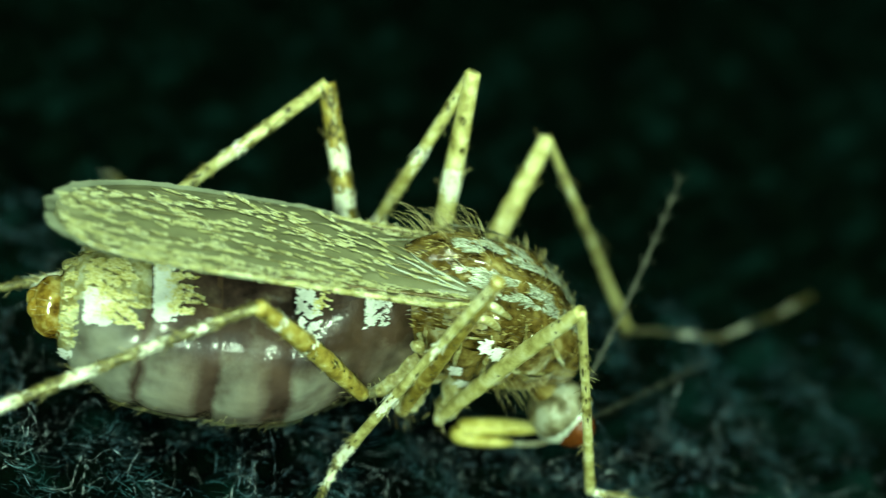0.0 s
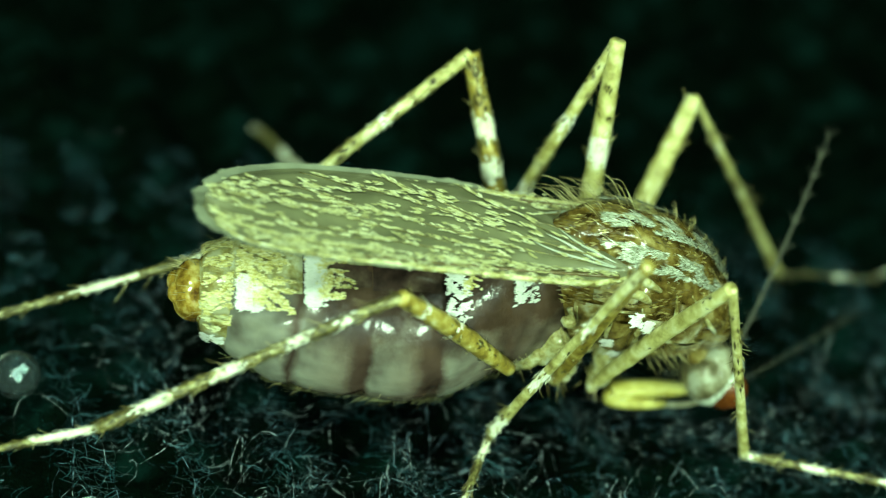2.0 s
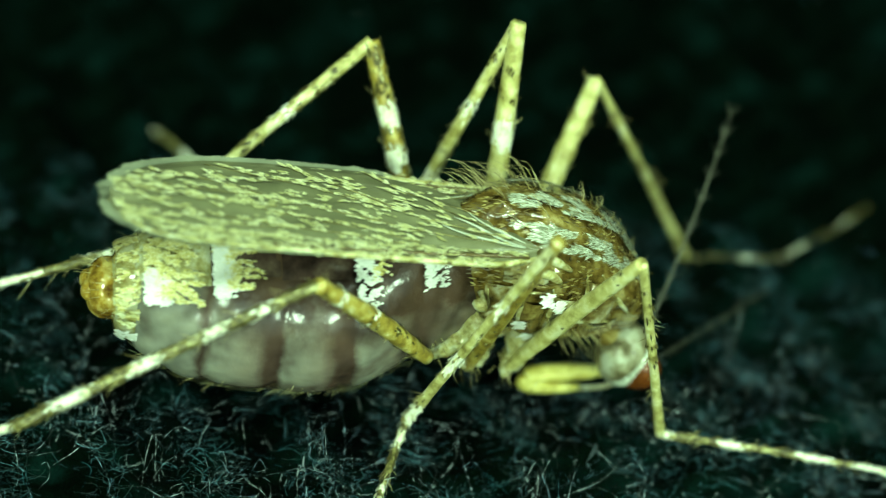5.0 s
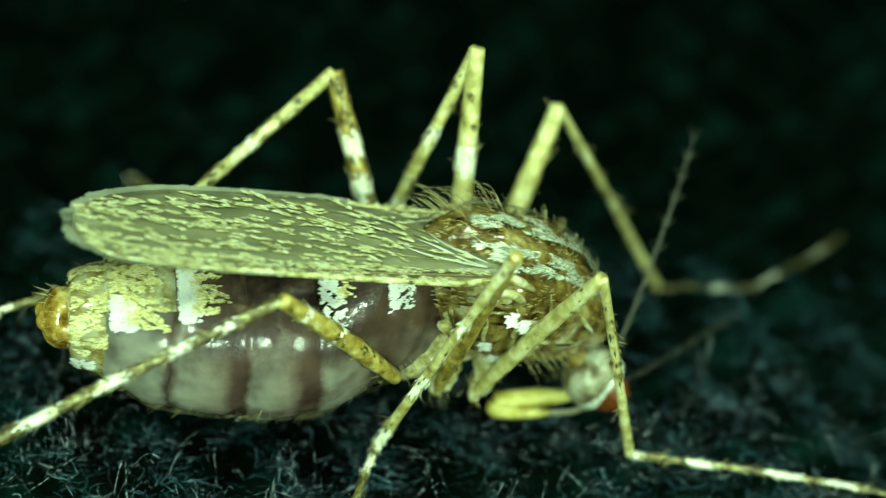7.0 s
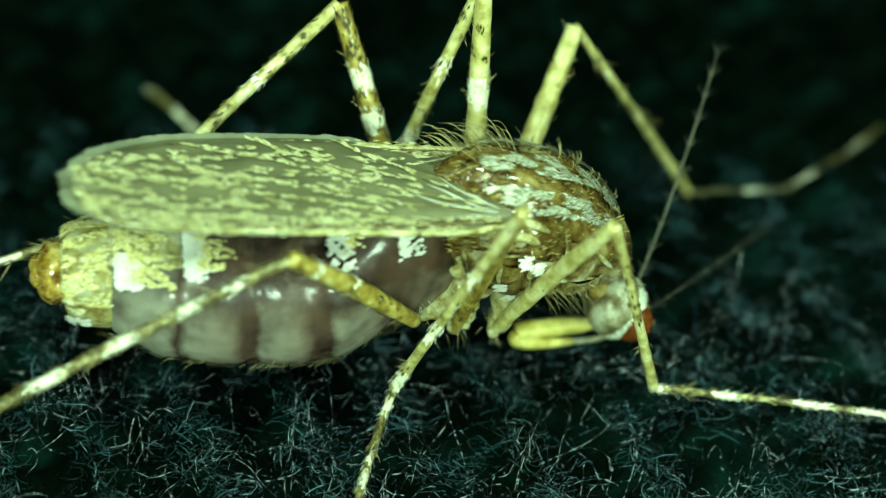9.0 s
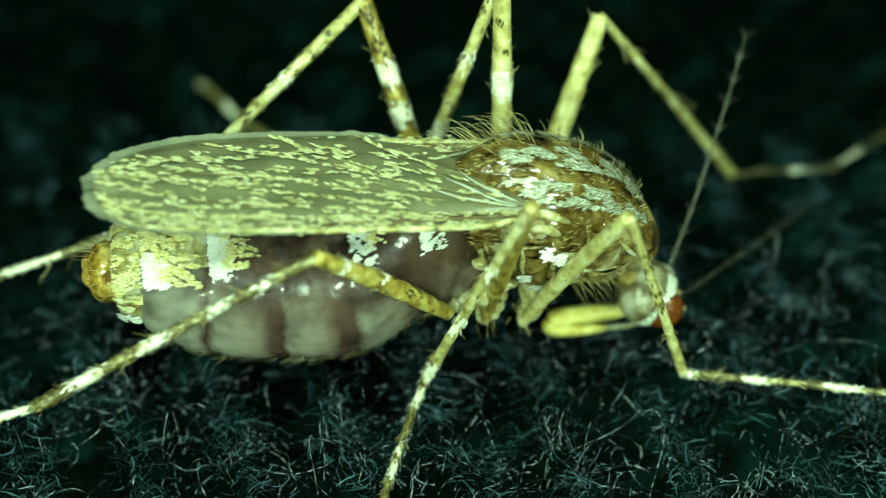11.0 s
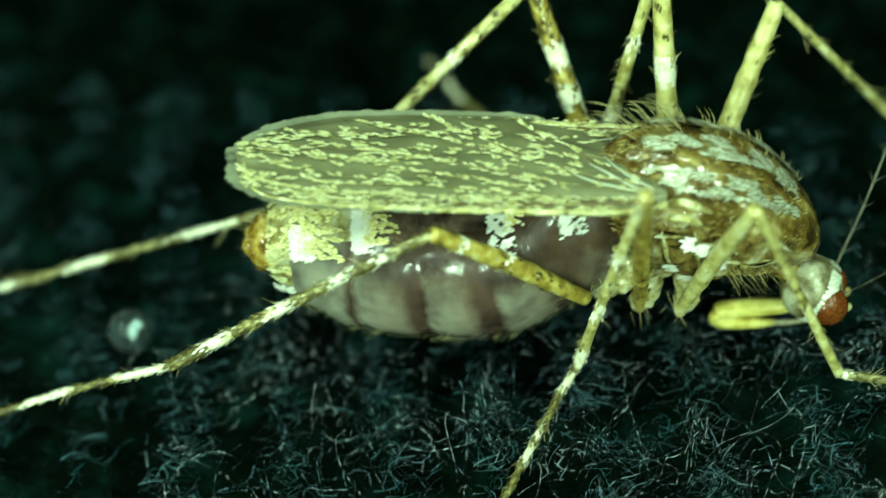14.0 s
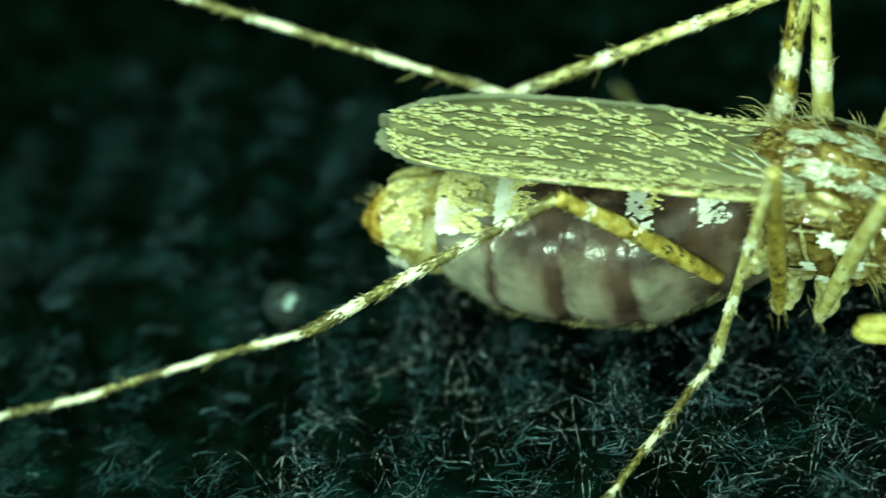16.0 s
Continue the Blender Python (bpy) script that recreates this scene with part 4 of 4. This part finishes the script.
def limb(name, points, radii, mats, leg, label, bands=(), origin=(0, 0, 0), hairs=10, long_hairs=False, seed=1, specks=0.05, coat=0.14):
    """One joint of a leg: a tapered, slightly uneven tube with scale bands and bristles, about its own origin."""
    rnd = random.Random(seed)
    o = Vector(origin)
    line = smooth_line([Vector(p) - o for p in points], 22)
    n = len(line)
    rr = [float(np.interp(i / (n - 1), np.linspace(0, 1, len(radii)), radii)) * (1 + 0.10 * noise.noise(Vector((i * 0.45, seed, 0)))) for i in range(n)]

    def slot(k, j=0):
        k += 0.05 * noise.noise(Vector((j * 1.3, seed * 0.7, k * 9)))
        for a, b in bands:
            if a <= k <= b:
                return 1
        return 0
    bm = bmesh.new()
    tube(bm, line, rr, 12, slot)
    ob = part(name, bm, [mats, BAND], leg, label)
    ob.location = o * MM
    if hairs:
        bm = bmesh.new()
        for _ in range(hairs):
            i = rnd.randrange(1, n - 1)
            d = (line[i + 1] - line[i - 1]).normalized()
            s = Matrix.Rotation(rnd.uniform(0, 6.28), 3, d) @ d.orthogonal().normalized()
            l = rnd.uniform(0.05, 0.11) * (2.2 if long_hairs and rnd.random() < 0.25 else 1.0)
            p = line[i] + s * rr[i] * 0.9
            spike(bm, p, p + s * l * 0.7 + d * l * 0.8, 0.0042)
        # a coat of low-lying scales: white on the bands, dark in patches between them
        length = sum((q - p).length for p, q in zip(line, line[1:]))
        for _ in range(int(length * 2600 * rr[n // 2] / 0.046 * coat)):
            i = rnd.randrange(1, n - 1)
            d = (line[i + 1] - line[i - 1]).normalized()
            turn = rnd.uniform(0, 6.28)
            s = Matrix.Rotation(turn, 3, d) @ d.orthogonal().normalized()
            white = slot(i / (n - 1), turn * 1.9)
            p = line[i].lerp(line[i + 1], rnd.random()) + s * rr[i] * 0.93
            patch = noise.noise(p * 9 + Vector((seed, 0, 0))) + 0.5 * noise.noise(p * 24)
            if not white and patch < specks:
                continue
            if white and rnd.random() < 0.35:
                continue
            scale(bm, p, s, d, rnd.uniform(0.05, 0.08), rnd.uniform(0.014, 0.024), 0.38, 3 if white else 2)
        hair = part("bristles", bm, [BRISTLE, mats, SCALE_LEG, SCALE_BAND], ob, "short amber bristles and scales")
        tagged(hair, kind="stuff")
    return ob


def coxa(name, top, base, label):
    bm = bmesh.new()
    top, base = Vector(top), Vector(base)
    line = smooth_line([top, (top + base) / 2 + Vector((0.02, 0, 0)), base], 16)
    n = len(line)
    tube(bm, line, [(0.15 - 0.04 * k / n) * (1 + 0.22 * noise.noise(Vector((k * 0.2, top.x * 5, top.y)))) * (1.0 if k < n * 0.6 else 1.0 - 0.55 * (k / n - 0.6) / 0.4) for k in range(n)], 22)
    for v in bm.verts:
        v.co += (v.co - top.lerp(base, 0.5)).normalized() * (0.05 * noise.noise(v.co * 6) + 0.03 * noise.noise(v.co * 14))
    ob = part(name, bm, COXA, mosquito, label)
    # the small knob between hip and thigh
    for k, (dx, dy, dz, r) in enumerate(((0.0, -0.01, 0.02, 0.06),)):
        bm = bmesh.new()
        bmesh.ops.create_icosphere(bm, subdivisions=3, radius=r)
        for v in bm.verts:
            v.co += v.normal * 0.06 * noise.noise(v.co * 9 + base * 3 + Vector((k, 0, 0)))
            v.co.z *= 1.5
        bmesh.ops.translate(bm, vec=base + Vector((dx, dy, dz)), verts=bm.verts)
        part("trochanter", bm, COXA, ob, "small glossy hip knob")
    bm = bmesh.new()
    for _ in range(10):
        p = base + Vector((random.uniform(-0.1, 0.1), random.uniform(-0.12, -0.04), random.uniform(-0.04, 0.25)))
        spike(bm, p, p + Vector((random.uniform(-0.08, 0.1), -0.06, random.uniform(-0.16, -0.04))), 0.0045)
    part("bristles", bm, BRISTLE, ob, "short amber bristles")
    return ob


def leg(name, top, base, knee, ankle, toes, r, mats, label, bands, seed, specks=(0.05, 0.05, 0.0), hip=None):
    ob = coxa(name, top, hip or base, label)
    base, knee, ankle = Vector(base), Vector(knee), Vector(ankle)
    sag = Vector((0, 0, 0.03))
    limb("femur", [base, (base + knee) / 2 + sag, knee], (r[0] * 0.8, r[0] * 1.1, r[0] * 1.05, r[0] * 0.85), mats[0], ob, "mottled thigh joint", bands[0], base, 26, seed=seed, specks=specks[0])
    limb("tibia", [knee, (knee + ankle) / 2 + sag * 0.5, ankle], (r[1], r[1] * 0.97, r[1], r[1] * 1.12), mats[1], ob, "mottled straw shin joint", bands[1], knee, 34, True, seed + 1, specks[1])
    start = ankle
    for i, toe in enumerate(toes):
        toe = Vector(toe)
        k = 1 - 0.12 * i
        limb("tarsomere", [start, (start + toe) / 2 + sag * 0.3, toe], (r[2] * k, r[2] * k * 0.92, r[2] * k * 0.95), mats[2], ob, "dark and pale banded foot joint", bands[2][min(i, len(bands[2]) - 1)], start, 14, seed=seed + 2 + i, specks=specks[2])
        start = toe
    return ob


FEM_H = ((0.53, 0.56), (0.80, 0.83))
TIB = ((0.32, 0.36), (0.62, 0.68), (0.90, 0.96))
TIB_H = ((0.14, 0.18), (0.29, 0.36), (0.50, 0.58), (0.75, 0.86))
# bands of the foot joints, joint by joint
TAR_H = [((0.0, 0.45), (0.79, 1.0)), ((0.0, 0.22), (0.78, 1.0)), ((0.0, 0.28), (0.80, 1.0))]
TAR_F = [((0.0, 0.12), (0.80, 1.0)), ((0.0, 0.10), (0.72, 1.0)), ((0.0, 0.14), (0.36, 0.72)), ((0.2, 0.5),)]
TAR = [((0.0, 0.06), (0.16, 0.38), (0.94, 1.0))]

build_abdomen()
tail = build_tail()
build_thorax()
build_head()
build_wing(True)
build_wing(False)
near_hind = leg("hind_leg", (0.74, 0.64, 1.32), (0.27, 0.41, 1.015), (-0.78, -0.38, 2.23), (-3.13, -0.90, 0.86), ((-4.30, -1.02, 0.42), (-5.30, -1.50, 0.20), (-6.10, -1.80, 0.07)),
    (0.080, 0.046, 0.031), (LEG_DARK, LEG_HIND, TARSUS), "long near hind leg, brown and straw, raised at the knee", (FEM_H, TIB_H, TAR_H), 11, (0.28, -0.30, -0.2), (0.32, 0.60, 0.94))
leg("mid_leg", (0.74, 0.85, 1.05), (0.66, 0.78, 0.66), (1.09, -0.38, 2.88), (0.16, 0.40, 0.27), ((-0.02, -0.42, 0.15), (-0.16, -1.30, 0.08), (-0.35, -2.20, 0.05)),
    (0.068, 0.044, 0.034), (LEG_DARK, LEG_SPECK, TARSUS), "near middle leg, straw yellow, knee high above the back", ((), TIB, TAR), 21, (0.40, 0.32, 0.0))
leg("fore_leg", (1.12, 0.92, 1.05), (1.00, 0.86, 0.60), (1.88, 0.05, 2.47), (2.45, 0.52, 0.33), ((3.10, 0.50, 0.31), (3.90, 0.47, 0.28), (4.75, 0.45, 0.20), (5.50, 0.42, 0.07)),
    (0.070, 0.042, 0.033), (LEG_FAR, LEG_SPECK, TARSUS), "near front leg, straw yellow with dark specks", ((), (), TAR_F), 31, (0.60, 0.42, 0.05))
leg("mid_leg", (0.72, 1.25, 1.0), (0.77, 1.76, 0.72), (0.73, 2.13, 3.44), (-0.13, 2.28, 0.70), ((-1.00, 3.40, 0.14), (-2.00, 4.33, 0.12), (-2.48, 4.95, 0.10)),
    (0.085, 0.058, 0.042), (LEG_FAR, LEG_FAR, TARSUS), "far middle leg, pale straw with a white thigh band", (((0.56, 0.64),), TIB, TAR), 41, (0.45, 0.35, 0.05))
leg("fore_leg", (1.10, 1.30, 1.0), (0.90, 1.48, 0.78), (1.60, 2.80, 2.58), (2.97, 3.75, 0.10), ((3.95, 3.92, 0.08), (4.62, 4.60, 0.07), (5.02, 5.10, 0.06)),
    (0.092, 0.042, 0.0095), (LEG_FAR, LEG_SPECK, TARSUS_DARK), "far front leg, pale straw yellow with a dark banded foot", ((), (), [((0.58, 0.74),), ((0.15, 0.50),), ((0.10, 0.40),)]), 51, (0.60, 0.40, 0.0))

# the far hind leg, whose joints move
H_BASE = Vector((0.24, 1.66, 0.80))
H_REST = (Vector((-0.51, 2.42, 2.92)), Vector((-2.47, 1.30, 1.15)), Vector((-4.65, 0.82, 0.55)))
flick_leg = coxa("hind_leg", (0.25, 1.1, 1.05), H_BASE, "far hind leg, banded brown and white, lifted in a kick")
flick_femur = limb("femur", [H_BASE, (H_BASE + H_REST[0]) / 2 + Vector((0, 0, 0.03)), H_REST[0]], (0.07, 0.095, 0.09, 0.075), LEG_DARK, flick_leg, "brown thigh joint with white bands", ((0.48, 0.56), (0.66, 0.74)), H_BASE, 26, seed=61, specks=0.0)
flick_tibia = limb("tibia", [H_REST[0], (H_REST[0] + H_REST[1]) / 2 + Vector((0, 0, 0.02)), H_REST[1]], (0.062, 0.056, 0.055, 0.058), LEG_SPECK, flick_leg, "straw shin joint with dark specks", TIB, H_REST[0], 34, True, 62, 0.12)
T_END = H_REST[1] + (H_REST[2] - H_REST[1]) * 1.7
flick_tarsus = limb("tarsus", [H_REST[1], H_REST[2], T_END], (0.042, 0.036, 0.033, 0.028, 0.020), TARSUS, flick_leg, "long banded foot joints",
                    ((0.0, 0.05), (0.18, 0.27), (0.44, 0.54), (0.72, 0.80)), H_REST[1], 40, True, 63, 0.0)


def motions():
    """The far hind leg kicks up after 14.1 s; the tail stretches out and draws back between 7 and 12 s."""
    poses = {"rest": H_REST,
             "sunk": (H_REST[0], H_REST[1], H_REST[2] - UP * 0.27),
             "mid": (H_REST[0], H_REST[1], H_REST[2] - UP * 0.09),
             "dip": (H_REST[0], H_REST[1], H_REST[2] - UP * 0.14),
             "low": (Vector((0.45, 2.21, 3.10)), Vector((-1.92, 0.80, 2.31)), Vector((-3.92, 0.75, 2.27))),
             "high": (Vector((0.63, 2.21, 3.08)), Vector((-1.80, 0.79, 2.52)), Vector((-3.74, 1.04, 2.95))),
             "hold": (Vector((0.46, 2.57, 2.98)), Vector((-1.99, 1.43, 2.02)), Vector((-3.75, 0.91, 2.82))),
             "last": (Vector((0.50, 2.25, 3.08)), Vector((-2.08, 1.53, 2.05)), Vector((-3.98, 1.29, 2.62)))}
    times = ((0.0, "mid"), (0.8, "mid"), (1.5, "sunk"), (3.0, "sunk"), (5.5, "mid"), (9.0, "mid"), (11.5, "mid"), (12.5, "dip"), (13.3, "rest"), (14.1, "rest"), (14.3, "high"), (14.4, "low"), (14.6, "low"), (14.8, "high"), (15.0, "high"), (15.5, "hold"), (16.0, "last"))
    lengths = ((H_REST[0] - H_BASE).length, (H_REST[1] - H_REST[0]).length)
    rest_ways = (H_REST[0] - H_BASE, H_REST[1] - H_REST[0], H_REST[2] - H_REST[1])
    rows = ([], [], [])
    for t, name in times:
        knee, ankle, toe = poses[name]
        start = H_BASE
        for k, target in enumerate((knee, ankle, toe)):
            way = (target - start).normalized()
            turn = rest_ways[k].rotation_difference(way)
            rows[k].append((t, Matrix.LocRotScale(start * MM, turn, None)))
            if k < 2:
                start = start + way * lengths[k]
    for ob, r in zip((flick_femur, flick_tibia, flick_tarsus), rows):
        walk(ob, r)
    # the near hind leg shifts a little about its hip
    hip = Vector((0.27, 0.41, 1.015)) * MM
    sway = (
        (0.0, -0.009, -0.015, 0.014, -0.000, -0.001, 0.000), (0.5, -0.012, -0.015, 0.026, 0.000, 0.002, -0.001), (1.5, -0.054, -0.015, -0.010, -0.001, -0.013, 0.009),
        (2.5, -0.061, -0.015, 0.007, -0.000, -0.010, 0.007), (3.0, -0.065, -0.015, -0.032, -0.000, -0.004, 0.003), (5.5, -0.004, -0.015, -0.008, -0.000, -0.005, 0.003),
        (7.0, -0.001, -0.015, 0.020, 0.000, 0.002, -0.001), (8.0, -0.008, -0.015, 0.033, 0.000, 0.004, -0.002), (9.0, 0.037, -0.015, 0.034, 0.000, 0.011, -0.008),
        (11.5, 0.105, -0.015, 0.034, -0.001, 0.013, -0.010), (12.0, 0.088, -0.015, 0.060, -0.003, 0.026, -0.021), (12.5, 0.041, -0.015, 0.116, 0.003, -0.017, 0.013),
        (13.0, 0.035, -0.015, 0.030, -0.003, 0.011, -0.009), (14.0, 0.027, -0.015, 0.030, -0.007, 0.017, -0.015), (14.5, 0.041, -0.015, 0.051, -0.009, 0.021, -0.019),
        (15.0, 0.002, -0.015, 0.116, 0.003, -0.007, 0.005), (15.5, 0.005, -0.015, 0.186, 0.011, -0.024, 0.017), (16.0, 0.001, -0.015, 0.174, 0.010, -0.019, 0.014),
    )
    rows = []
    for t, *turn in sway:
        shift, w = Vector(turn[:3]) * MM, Vector(turn[3:])
        m = Matrix.Rotation(w.length, 4, w.normalized())
        rows.append((t, Matrix.Translation(hip + shift) @ m @ Matrix.Translation(-hip)))
    walk(near_hind, rows)
    out = -AXIS * MM
    walk(tail, [(t, Matrix.Translation(out * d)) for t, d in ((0.0, -0.30), (1.5, -0.20), (3.2, -0.19), (5.5, -0.25), (7.0, -0.14), (7.5, 0.02), (8.2, 0.08), (9.0, -0.04), (11.5, -0.20), (12.3, -0.20), (13.0, -0.30), (14.0, -0.22), (14.5, -0.14), (15.5, 0.02), (16.0, 0.08))])


motions()
